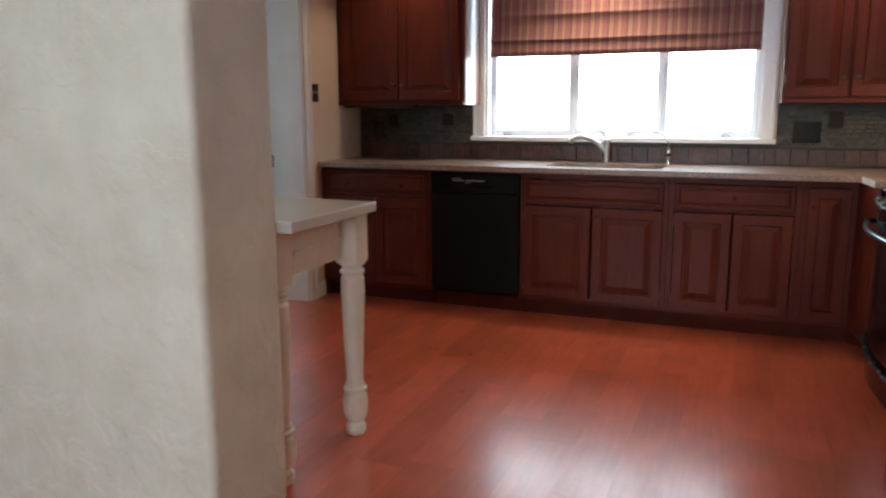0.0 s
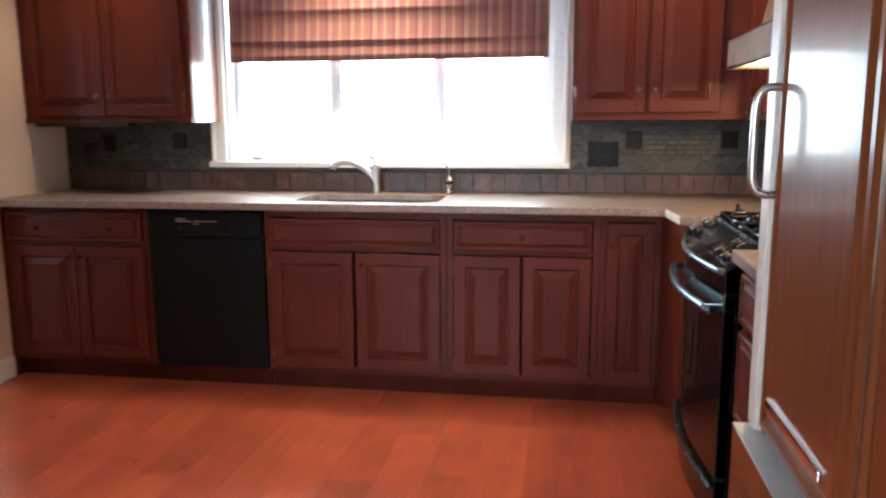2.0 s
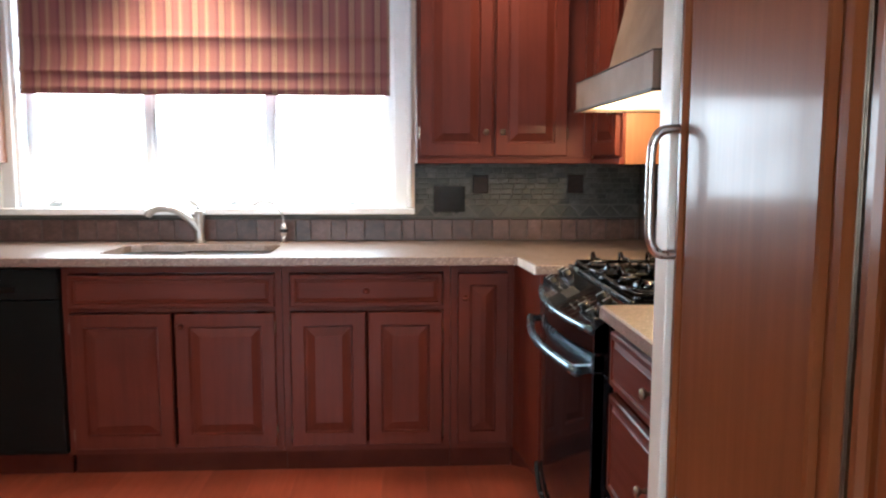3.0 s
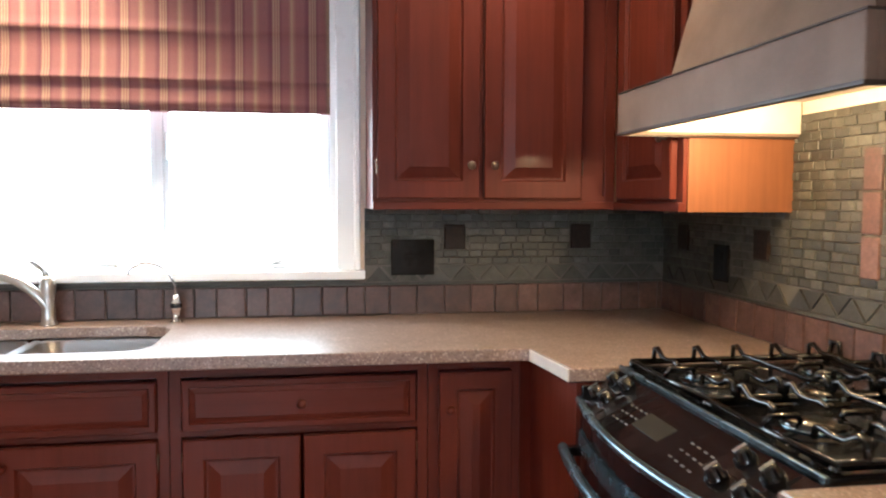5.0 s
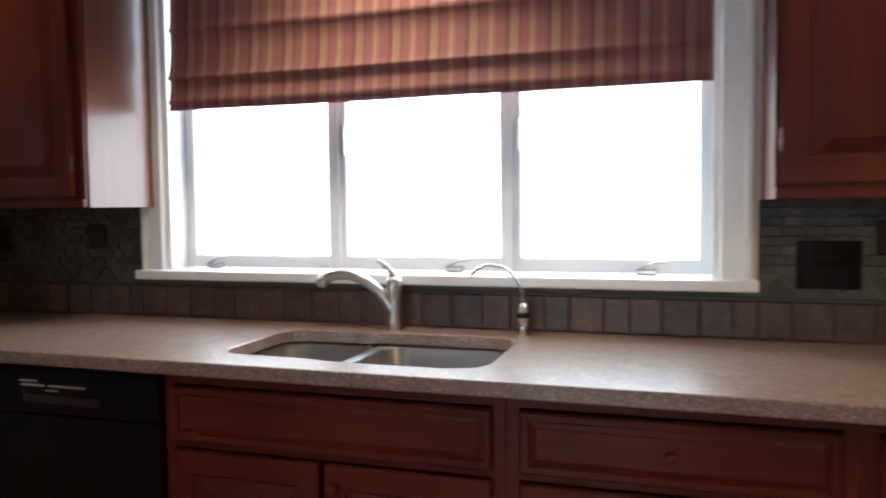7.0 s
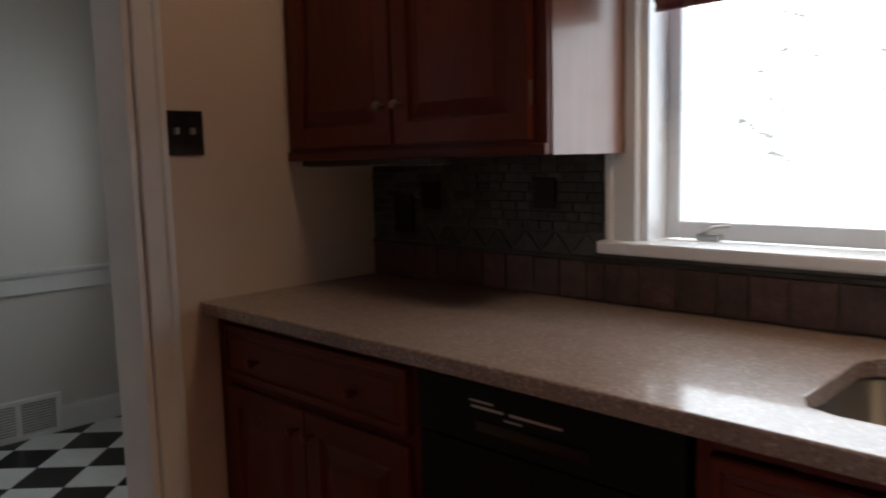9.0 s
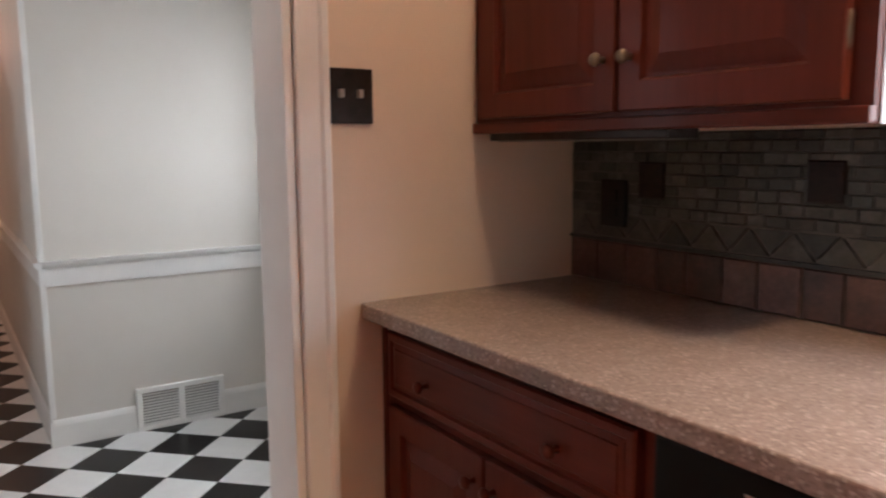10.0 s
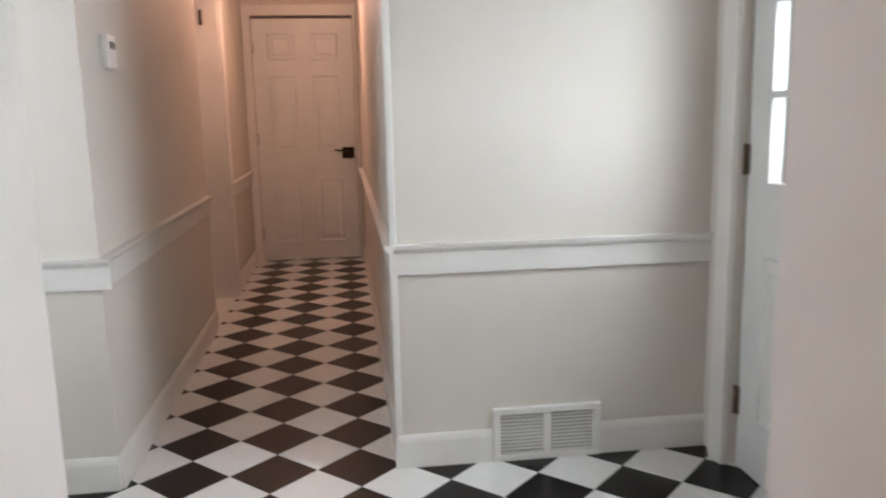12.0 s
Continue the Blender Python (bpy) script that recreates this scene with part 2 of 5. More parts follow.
def shade_cloth():
    """Striped fabric that lets some of the window's light through."""
    m, nodes, links, bsdf = material("striped_shade_cloth")
    tc, sep = nodes.new("ShaderNodeTexCoord"), nodes.new("ShaderNodeSeparateXYZ")
    links.new(tc.outputs["Object"], sep.inputs[0])
    mul, frac = nodes.new("ShaderNodeMath"), nodes.new("ShaderNodeMath")
    mul.operation, mul.inputs[1].default_value, frac.operation = "MULTIPLY", 1 / 0.124, "FRACT"
    links.new(sep.outputs[0], mul.inputs[0])
    links.new(mul.outputs[0], frac.inputs[0])
    plum, rose, gold, soft = (0.185, 0.07, 0.085), (0.265, 0.116, 0.116), (0.39, 0.27, 0.185), (0.33, 0.175, 0.142)
    stops = [(0.0, rose), (0.05, gold), (0.08, rose), (0.12, gold), (0.15, rose), (0.19, gold), (0.22, plum), (0.3, rose), (0.46, rose), (0.54, gold), (0.6, soft), (0.66, rose), (0.86, rose), (0.95, plum)]
    colour = ramp(nodes, links, frac.outputs[0], stops)
    vec = coords(nodes, links, (400, 400, 900))
    weave = noise_of(nodes, links, vec, 1.0, 2.0)
    colour = mixed(nodes, links, colour, ramp(nodes, links, weave, [(0.35, (0.85, 0.85, 0.85)), (0.65, (1.1, 1.1, 1.1))]))
    links.new(colour, bsdf.inputs["Base Color"])
    bsdf.inputs["Roughness"].default_value = 0.75
    bump(nodes, links, bsdf, weave, 0.2, 0.0008)
    tr, mix = nodes.new("ShaderNodeBsdfTranslucent"), nodes.new("ShaderNodeMixShader")
    links.new(colour, tr.inputs[0])
    mix.inputs[0].default_value = 0.22
    links.new(bsdf.outputs[0], mix.inputs[1])
    links.new(tr.outputs[0], mix.inputs[2])
    links.new(mix.outputs[0], nodes["Material Output"].inputs[0])
    return m


def glass():
    m, nodes, links, bsdf = material("window_glass")
    clear, gloss, mix = nodes.new("ShaderNodeBsdfTransparent"), nodes.new("ShaderNodeBsdfGlossy"), nodes.new("ShaderNodeMixShader")
    gloss.inputs["Roughness"].default_value = 0.02
    f, steep, weak = node(nodes, "ShaderNodeLayerWeight", Blend=0.5), nodes.new("ShaderNodeMath"), nodes.new("ShaderNodeMath")
    steep.operation, steep.inputs[1].default_value = "POWER", 5.0
    weak.operation, weak.inputs[1].default_value, weak.inputs[2].default_value = "MULTIPLY_ADD", 0.9, 0.04
    links.new(f.outputs["Facing"], steep.inputs[0])
    links.new(steep.outputs[0], weak.inputs[0])
    links.new(weak.outputs[0], mix.inputs[0])
    links.new(clear.outputs[0], mix.inputs[1])
    links.new(gloss.outputs[0], mix.inputs[2])
    links.new(mix.outputs[0], nodes["Material Output"].inputs[0])
    return m


def glow(name, colour, strength, mottle=0.0):
    m, nodes, links, bsdf = material(name)
    e = nodes.new("ShaderNodeEmission")
    e.inputs[1].default_value = strength
    if mottle:
        vec = coords(nodes, links)
        n = noise_of(nodes, links, vec, 0.5, 8.0, 0.65)
        sky = ramp(nodes, links, n, [(0.3, tuple(c * (1 - mottle) for c in colour)), (0.6, colour)])
        where = ramp(nodes, links, noise_of(nodes, links, vec, 0.55, 2.0), [(0.46, (0, 0, 0)), (0.6, (1, 1, 1))])
        leaf = noise_of(nodes, links, coords(nodes, links, (1.0, 1.0, 2.2)), 4.5, 5.0, 0.7)
        flecks = ramp(nodes, links, mixed(nodes, links, leaf, where), [(0.5, (1, 1, 1)), (0.62, (0.13, 0.125, 0.115))])
        links.new(mixed(nodes, links, sky, flecks), e.inputs[0])
    else:
        e.inputs[0].default_value = (*colour, 1)
    links.new(e.outputs[0], nodes["Material Output"].inputs[0])
    return m


GRANITE, STUCCO, CLOTH, GLASS = granite(), stucco(), shade_cloth(), glass()
SKYLIGHT = glow("white_sky", (0.93, 0.97, 1.0), SKY_GLOW, 0.25)
BULB = glow("warm_bulb", (1.0, 0.72, 0.42), 6.0)


# ---- building helpers ----
def link_mesh(name, bm, mat, smooth=False):
    me = bpy.data.meshes.new(name)
    bmesh.ops.recalc_face_normals(bm, faces=bm.faces)
    bm.to_mesh(me)
    bm.free()
    me.materials.append(mat)
    if smooth:
        for p in me.polygons:
            p.use_smooth = True
    return new(name, me)


def part(name, bm, mat, parent, label="", smooth=False):
    ob = link_mesh(name, bm, mat, smooth)
    ob.parent = parent
    if label:
        tagged(ob, label)
    return ob


def empty(name, place=(0, 0, 0), turn=0.0):
    ob = new(name)
    ob.empty_display_size = 0.05
    ob.matrix_world = pose(*place, 0, 0, turn)
    return ob


def thing(name, place, label, category, turn=0.0, group="", kind=""):
    return tagged(empty(name, place, turn), label, category, group, kind)


def add_box(bm, x0, y0, z0, x1, y1, z1, bevel=0.0):
    got = bmesh.ops.create_cube(bm, size=1.0)["verts"]
    for v in got:
        v.co = Vector((x0 + (v.co.x + 0.5) * (x1 - x0), y0 + (v.co.y + 0.5) * (y1 - y0), z0 + (v.co.z + 0.5) * (z1 - z0)))
    if bevel:
        edges = list({e for v in got for e in v.link_edges})
        bmesh.ops.bevel(bm, geom=edges, offset=bevel, segments=2, affect="EDGES", profile=0.6)
    return bm


def box(x0, y0, z0, x1, y1, z1, bevel=0.0):
    return add_box(bmesh.new(), x0, y0, z0, x1, y1, z1, bevel)


def boxes(*rows):
    bm = bmesh.new()
    for row in rows:
        add_box(bm, *row)
    return bm


def lathe(profile, steps=24, axis="z"):
    """A turned solid from rows of (radius, height)."""
    bm, rings = bmesh.new(), []
    for r, h in profile:
        ring = []
        for k in range(steps):
            a = 2 * math.pi * k / steps
            p = (r * math.cos(a), r * math.sin(a), h)
            p = {"z": p, "y": (p[0], p[2], p[1]), "x": (p[2], p[0], p[1])}[axis]
            ring.append(bm.verts.new(p))
        rings.append(ring)
    for a, b in zip(rings, rings[1:]):
        for k in range(steps):
            bm.faces.new((a[k], a[(k + 1) % steps], b[(k + 1) % steps], b[k]))
    bm.faces.new(rings[0])
    bm.faces.new(rings[-1])
    return bm


def tube(points, radius, steps=10, bm=None, closed=False):
    """A round bar along points; radius may be one value or one for each point."""
    bm = bm or bmesh.new()
    pts = [Vector(p) for p in points]
    radii = radius if isinstance(radius, (list, tuple)) else [radius] * len(pts)
    rings, last = [], None
    for i, p in enumerate(pts):
        d = (pts[min(i + 1, len(pts) - 1)] - pts[max(i - 1, 0)]).normalized()
        if closed:
            d = (pts[(i + 1) % len(pts)] - pts[i - 1]).normalized()
        side = last - d * last.dot(d) if last else d.cross(Vector((0.3, 0.5, 0.81)))
        last = side.normalized()
        up = d.cross(last)
        rings.append([bm.verts.new(p + radii[i] * (math.cos(2 * math.pi * k / steps) * last + math.sin(2 * math.pi * k / steps) * up)) for k in range(steps)])
    for a, b in list(zip(rings, rings[1:])) + ([(rings[-1], rings[0])] if closed else []):
        for k in range(steps):
            bm.faces.new((a[k], a[(k + 1) % steps], b[(k + 1) % steps], b[k]))
    if not closed:
        bm.faces.new(rings[0])
        bm.faces.new(rings[-1])
    return bm


def curve_points(rows, steps=8):
    """A smooth line through rows (Catmull-Rom)."""
    p = [Vector(r) for r in rows]
    p = [2 * p[0] - p[1], *p, 2 * p[-1] - p[-2]]
    out = []
    for a, b, c, d in zip(p, p[1:], p[2:], p[3:]):
        for k in range(steps):
            t = k / steps
            out.append(0.5 * (2 * b + (c - a) * t + (2 * a - 5 * b + 4 * c - d) * t * t + (3 * b - a - 3 * c + d) * t ** 3))
    return out + [p[-2]]


def prism(outline, z0, z1, holes=(), bevel=0.0):
    """An upright slab with the given plan; holes go through it."""
    bm = bmesh.new()
    for z in (z0, z1):
        edges = []
        for loop in (outline, *holes):
            vs = [bm.verts.new((x, y, z)) for x, y in loop]
            edges += [bm.edges.new((vs[i], vs[(i + 1) % len(vs)])) for i in range(len(vs))]
        bmesh.ops.triangle_fill(bm, edges=edges, use_beauty=True)
    bm.verts.ensure_lookup_table()
    half, at = len(bm.verts) // 2, 0
    for loop in (outline, *holes):
        n = len(loop)
        for i in range(n):
            j = (i + 1) % n
            bm.faces.new((bm.verts[at + i], bm.verts[at + j], bm.verts[half + at + j], bm.verts[half + at + i]))
        at += n
    return bm


def extrude_x(profile, x0, x1):
    """A moulding along x from a profile of (y, z)."""
    bm = bmesh.new()
    a = [bm.verts.new((x0, y, z)) for y, z in profile]
    b = [bm.verts.new((x1, y, z)) for y, z in profile]
    n = len(profile)
    for i in range(n):
        bm.faces.new((a[i], a[(i + 1) % n], b[(i + 1) % n], b[i]))
    bm.faces.new(a)
    bm.faces.new(b)
    return bm


def ring_panel(w, h, rings):
    """A moulded board in the xz plane, facing -y: rings of (inset, y) from the back edge inward."""
    bm, loops = bmesh.new(), []
    for inset, y in rings:
        loops.append([bm.verts.new(p) for p in ((inset, y, inset), (w - inset, y, inset), (w - inset, y, h - inset), (inset, y, h - inset))])
    for a, b in zip(loops, loops[1:]):
        for k in range(4):
            bm.faces.new((a[k], a[(k + 1) % 4], b[(k + 1) % 4], b[k]))
    bm.faces.new(loops[0])
    bm.faces.new(loops[-1])
    return bm


def raised(w, h, stile=0.055, thick=0.02):
    s = min(stile, w * 0.24, h * 0.24)
    return ring_panel(w, h, [(0, 0), (0, -thick + 0.003), (0.003, -thick), (s, -thick), (s + 0.006, -thick + 0.011), (s + 0.012, -thick + 0.011), (s + 0.042, -thick + 0.001), (s + 0.045, -thick)])


def slab_front(w, h, thick=0.02):
    return ring_panel(w, h, [(0, 0), (0, -thick + 0.004), (0.004, -thick), (0.018, -thick), (0.022, -thick + 0.006), (0.034, -thick + 0.002), (0.036, -thick)])


def knob(parent, x, y, z, size=0.014, mat=None):
    bm = lathe([(size * 0.55, 0.0), (size * 0.4, -0.004), (size * 0.36, -0.012), (size * 0.8, -0.016), (size, -0.021), (size * 0.85, -0.027), (size * 0.3, -0.03)], 14, "y")
    ob = part("knob", bm, mat or NICKEL, parent, "round cherry wood knob" if mat else "small round aged nickel knob", True)
    ob.location = (x, y, z)
    return ob


def hinge_barrel(parent, x, y, z):
    ob = part("hinge", tube([(0, 0, -0.028), (0, 0, -0.022), (0, 0, 0.022), (0, 0, 0.028)], [0.002, 0.005, 0.005, 0.002], 8), NICKEL, parent, "exposed barrel hinge", True)
    ob.location = (x, y, z)


def front(parent, x, z, w, h, knobs=(), flat=False, hinges=(), mat=None, y=0.0, name="door", knob_mat=None):
    """A door or drawer front with its knobs under it, in the parent's xz plane."""
    ob = part("drawer_front" if flat else name, slab_front(w, h) if flat else raised(w, h), mat or (CHERRY_X if flat else CHERRY), parent)
    ob.location = (x, y, z)
    for kx, kz in knobs:
        knob(ob, kx, -0.02, kz, 0.0138, knob_mat)
    for hx, hz in hinges:
        hinge_barrel(ob, hx, -0.012, hz)
    return ob


# ---- setting ----
def setting(name, bm, mat, label, category):
    return tagged(link_mesh(name, bm, mat), label, category, kind="structure")


CEIL, HALL_CEIL = 2.5, 2.42
WX0, WX1, WZ0, WZ1 = 1.0, 2.82, 1.117, 2.22      # kitchen window opening
DX0, DX1, DZ = -1.95, -0.84, 2.06                 # outside door in the back hall
HY0, HY1, HZ = -1.645, -0.805, 2.08                # doorway from kitchen to hall
RIGHT = 4.06                                     # face of the range wall
TOP = 0.952                                       # worktop height
UP = 1.335                                       # underside of wall cabinets

setting("ground", box(-60, 0.3, -0.5, 60, 120, -0.4), stone("pale_ground", [(0.3, (0.5, 0.5, 0.5)), (0.7, (0.7, 0.7, 0.7))], 3, 0.9, 0.3), "pale ground outside the windows", "ground")
backdrop = setting("backdrop", box(-16, 7.0, -0.4, 16, 7.05, 26.0), SKYLIGHT, "overcast white sky beyond the windows", "sky")
setting("floor", box(-0.19, -7.3, -0.2, 4.3, 0.1, -0.016), GROUT, "subfloor under the red wooden planks", "floor")
setting("hall_floor", box(-6.6, -2.9, -0.2, -0.19, 0.3, -0.018), GROUT, "subfloor under chequered hall tiles", "floor")
setting("wall_north", boxes((0, 0, -0.02, WX0, 0.16, CEIL), (WX1, 0, -0.02, 4.3, 0.16, CEIL), (WX0, 0, -0.02, WX1, 0.16, WZ0 - 0.03), (WX0, 0, WZ1, WX1, 0.16, CEIL)), WALL_TAN, "tan painted wall with the wide sink window", "wall")
setting("wall_east", box(RIGHT, -7.3, -0.02, 4.3, 0, CEIL), WALL_TAN, "tan painted wall behind range and refrigerator", "wall")
setting("wall_niche", box(3.3, -3.8, -0.02, RIGHT, -3.64, CEIL), WALL_TAN, "plain wall return beside the refrigerator", "wall")
setting("wall_west", boxes((-0.16, HY1, -0.02, 0, 0.24, CEIL), (-0.16, -3.53, -0.02, 0, HY0, CEIL), (-0.16, HY0, HZ, 0, HY1, CEIL)), WALL_TAN, "tan painted wall with the doorway to the hall", "wall")
setting("wall_south", boxes((-2.4, -7.3, -0.02, 0.6, -7.1, CEIL), (2.6, -7.3, -0.02, RIGHT, -7.1, CEIL), (0.6, -7.3, -0.02, 2.6, -7.1, 0.8), (0.6, -7.3, 2.2, 2.6, -7.1, CEIL)), WALL_TAN, "plain wall behind the walker with an assumed window", "wall")
setting("wall_dining_west", box(-2.6, -7.3, -0.02, -2.4, -3.53, CEIL), WALL_TAN, "plain wall of the room before the kitchen", "wall")
setting("dining_floor", box(-2.4, -7.3, -0.2, -0.19, -3.16, -0.001), THRESHOLD, "wooden floor of the room before the kitchen", "floor")
setting("ceiling", box(-2.6, -7.3, CEIL, 4.3, 0.24, CEIL + 0.1), CEILING, "plain white kitchen ceiling", "ceiling")


def stucco_wall():
    bm = box(-2.4, -3.58, -0.02, 1.385, -3.19, CEIL, 0.0)
    edges = [e for e in bm.edges if abs(e.verts[0].co.x - 1.385) < 1e-4 and abs(e.verts[1].co.x - 1.385) < 1e-4 and abs(e.verts[0].co.z - e.verts[1].co.z) > 1]
    bmesh.ops.bevel(bm, geom=edges, offset=0.03, segments=5, affect="EDGES", profile=0.5)
    return setting("wall_stucco", bm, STUCCO, "cream trowelled stucco wall end beside the table", "wall")


stucco_wall()

# hall shell
setting("wall_hall_north", boxes((-6.6, 0.08, -0.03, DX0, 0.24, HALL_CEIL), (DX1, 0.08, -0.03, -0.16, 0.24, HALL_CEIL), (DX0, 0.08, DZ, DX1, 0.24, HALL_CEIL)), WALL_HALL, "beige hall wall around the outside door", "wall")
setting("wall_hall_vent", box(-6.6, -1.1, -0.03, -2.135, 0.08, HALL_CEIL), WALL_HALL, "beige hall wall with chair rail and register", "wall")
setting("wall_hall_left", boxes((-4.24, -2.9, -0.03, -2.135, -2.09, HALL_CEIL), (-6.6, -2.9, -0.03, -5.13, -2.09, HALL_CEIL), (-5.13, -2.9, 2.1, -4.24, -2.09, HALL_CEIL), (-5.13, -2.9, -0.03, -4.24, -2.38, 2.1)), WALL_HALL, "beige corridor wall with chair rail", "wall")
setting("wall_hall_south", boxes((-2.135, -2.9, -0.03, -1.8, -2.75, HALL_CEIL), (-0.7, -2.9, -0.03, -0.16, -2.75, HALL_CEIL), (-1.8, -2.9, -0.03, -0.7, -2.75, 0.8), (-1.8, -2.9, 2.1, -0.7, -2.75, HALL_CEIL)), WALL_HALL, "plain beige wall closing the hall", "wall")
setting("wall_hall_end", boxes((-6.72, -1.14, -0.03, -6.49, -1.1, HALL_CEIL), (-6.72, -2.09, -0.03, -6.49, -2.02, HALL_CEIL), (-6.72, -2.02, 2.16, -6.49, -1.14, HALL_CEIL), (-6.78, -2.09, -0.03, -6.72, -1.1, HALL_CEIL)), WALL_HALL, "beige wall at the corridor's end", "wall")
setting("wall_hall_stub", box(-0.39, -2.75, -0.03, -0.16, -1.681, HALL_CEIL), WALL_HALL, "short wall beside the kitchen doorway", "wall")
setting("hall_ceiling", box(-6.8, -2.9, HALL_CEIL, -0.16, 0.24, HALL_CEIL + 0.06), CEILING, "plain white hall ceiling", "ceiling")


# trims
def trim(name, bm, label, mat=None):
    return setting(name, bm, mat or WHITE, label, "trim")


def casing_profile(w=0.095):
    return [(0, 0), (0, -0.014), (0.004, -0.018), (w - 0.024, -0.02), (w - 0.016, -0.026), (w - 0.004, -0.026), (w, -0.022), (w, 0)]


def upright(profile, z0, z1, place, turn):
    """A casing leg: profile of (across, out) swept from z0 to z1."""
    bm = bmesh.new()
    a = [bm.verts.new((u, v, z0)) for u, v in profile]
    b = [bm.verts.new((u, v, z1)) for u, v in profile]
    n = len(profile)
    for i in range(n):
        bm.faces.new((a[i], a[(i + 1) % n], b[(i + 1) % n], b[i]))
    bm.faces.new(a)
    bm.faces.new(b)
    bmesh.ops.transform(bm, matrix=pose(*place, 0, 0, turn), verts=bm.verts)
    return bm


CAS = casing_profile()
MIRROR = [(-u, v) for u, v in CAS]
# kitchen doorway: the wall faces +x, so local -y turns to +x
trim("doorway_casing", upright(casing_profile(0.075), 0.0, HZ, (0.0, HY1, 0), 90), "white moulded door casing on the tan wall")
trim("doorway_casing", upright(MIRROR, 0.0, HZ, (0.0, HY0, 0), 90), "white moulded door casing on the tan wall")
trim("doorway_head", boxes((0.0, HY0 - 0.11, HZ, 0.026, HY1 + 0.11, HZ + 0.11)), "white moulded door head")
trim("doorway_jamb", box(-0.175, HY1 - 0.022, -0.01, 0.004, HY1 - 0.0005, HZ, 0.003), "white painted door jamb")
trim("doorway_jamb", box(-0.175, HY0 + 0.0005, -0.01, 0.004, HY0 + 0.022, HZ, 0.003), "white painted door jamb")
trim("stub_casing", boxes((-0.415, -1.76, -0.012, -0.39, -1.681, 2.1, 0.004), (-0.43, -1.68, -0.012, -0.176, -1.622, 2.1, 0.004)), "white casing on the short hall wall")
tagged(link_mesh("threshold", extrude_x([(0, 0), (0.0, 0.006), (0.012, 0.012), (0.05, 0.012), (0.062, 0.0)], -1.66, -0.82), THRESHOLD), "shiny reddish wooden threshold in the doorway", "trim", kind="structure").matrix_world = pose(-0.25, 0, 0, 0, 0, 0) @ Matrix(((0, 1, 0, 0), (1, 0, 0, 0), (0, 0, 1, 0), (0, 0, 0, 1)))


def base_profile(h=0.125):
    return [(0, 0), (-0.014, 0), (-0.014, h - 0.025), (-0.011, h - 0.012), (-0.005, h), (0, h)]


def rail_profile(z=0.825):
    return [(0, z - 0.11), (-0.012, z - 0.11), (-0.014, z - 0.03), (-0.022, z - 0.025), (-0.03, z - 0.014), (-0.034, z), (0, z)]


def along(name, profile, a, b, facing, label):
    """Moulding from a to b in plan; facing is the turn that takes -y to the side it shows."""
    d = Vector((b[0] - a[0], b[1] - a[1]))
    bm = extrude_x(profile, 0.0, d.length)
    bmesh.ops.transform(bm, matrix=pose(a[0], a[1], -0.012 if name == "baseboard" else 0, 0, 0, facing), verts=bm.verts)
    return trim(name, bm, label)


along("baseboard", base_profile(), (-2.135, -1.1), (-2.135, -0.752), 90, "white moulded baseboard")
along("baseboard", base_profile(), (-2.135, -0.338), (-2.135, 0.08), 90, "white moulded baseboard")
along("chair_rail", rail_profile(), (-2.135, -1.114), (-2.135, 0.08), 90, "white moulded chair rail")
along("baseboard", base_profile(), (-2.135, -2.75), (-2.135, -2.09), 90, "white moulded baseboard")
along("chair_rail", rail_profile(), (-2.135, -2.75), (-2.135, -2.055), 90, "white moulded chair rail")
along("baseboard", base_profile(), (-2.135, -2.09), (-4.24, -2.09), 180, "white moulded baseboard")
along("chair_rail", rail_profile(), (-2.12, -2.09), (-4.24, -2.09), 180, "white moulded chair rail")
along("baseboard", base_profile(), (-5.23, -2.09), (-6.49, -2.09), 180, "white moulded baseboard")
along("chair_rail", rail_profile(), (-5.23, -2.09), (-6.49, -2.09), 180, "white moulded chair rail")
along("baseboard", base_profile(), (-6.49, -1.1), (-2.121, -1.1), 0, "white moulded baseboard")
along("chair_rail", rail_profile(), (-6.49, -1.1), (-2.102, -1.1), 0, "white moulded chair rail")
along("baseboard", base_profile(), (0.0, HY1 + 0.077), (0.0, -0.61), 90, "white moulded baseboard")
trim("corner_bead", box(-2.15, -1.1 - 0.012, 0.12, -2.123, -1.088, HALL_CEIL, 0.005), "white corner bead at the corridor mouth")

# corridor doorway on its side wall
side_post = trim("corridor_jamb", box(-5.128, -2.335, -0.012, -5.108, -2.088, 2.098, 0.003), "white jamb of a corridor side doorway")
part("hinge", tube([(-5.108, -2.2, 1.93), (-5.103, -2.2, 1.935), (-5.103, -2.2, 2.015), (-5.108, -2.2, 2.02)], 0.01, 8), BRONZE, side_post, "small bronze hinge", True)
trim("corridor_jamb", box(-4.262, -2.335, -0.012, -4.242, -2.088, 2.098, 0.003), "white jamb of a corridor side doorway")
trim("corridor_casing", box(-5.23, -2.09, -0.012, -5.13, -2.066, 2.1, 0.005), "white casing of a corridor side doorway")
trim("corridor_casing", box(-5.23, -2.09, 2.1, -4.24, -2.066, 2.2, 0.005), "white head casing of a corridor side doorway")
setting("doorway_floor", box(-5.106, -2.336, -0.03, -4.264, -2.085, -0.008), TILE_WHITE, "pale threshold in a corridor side doorway", "floor")


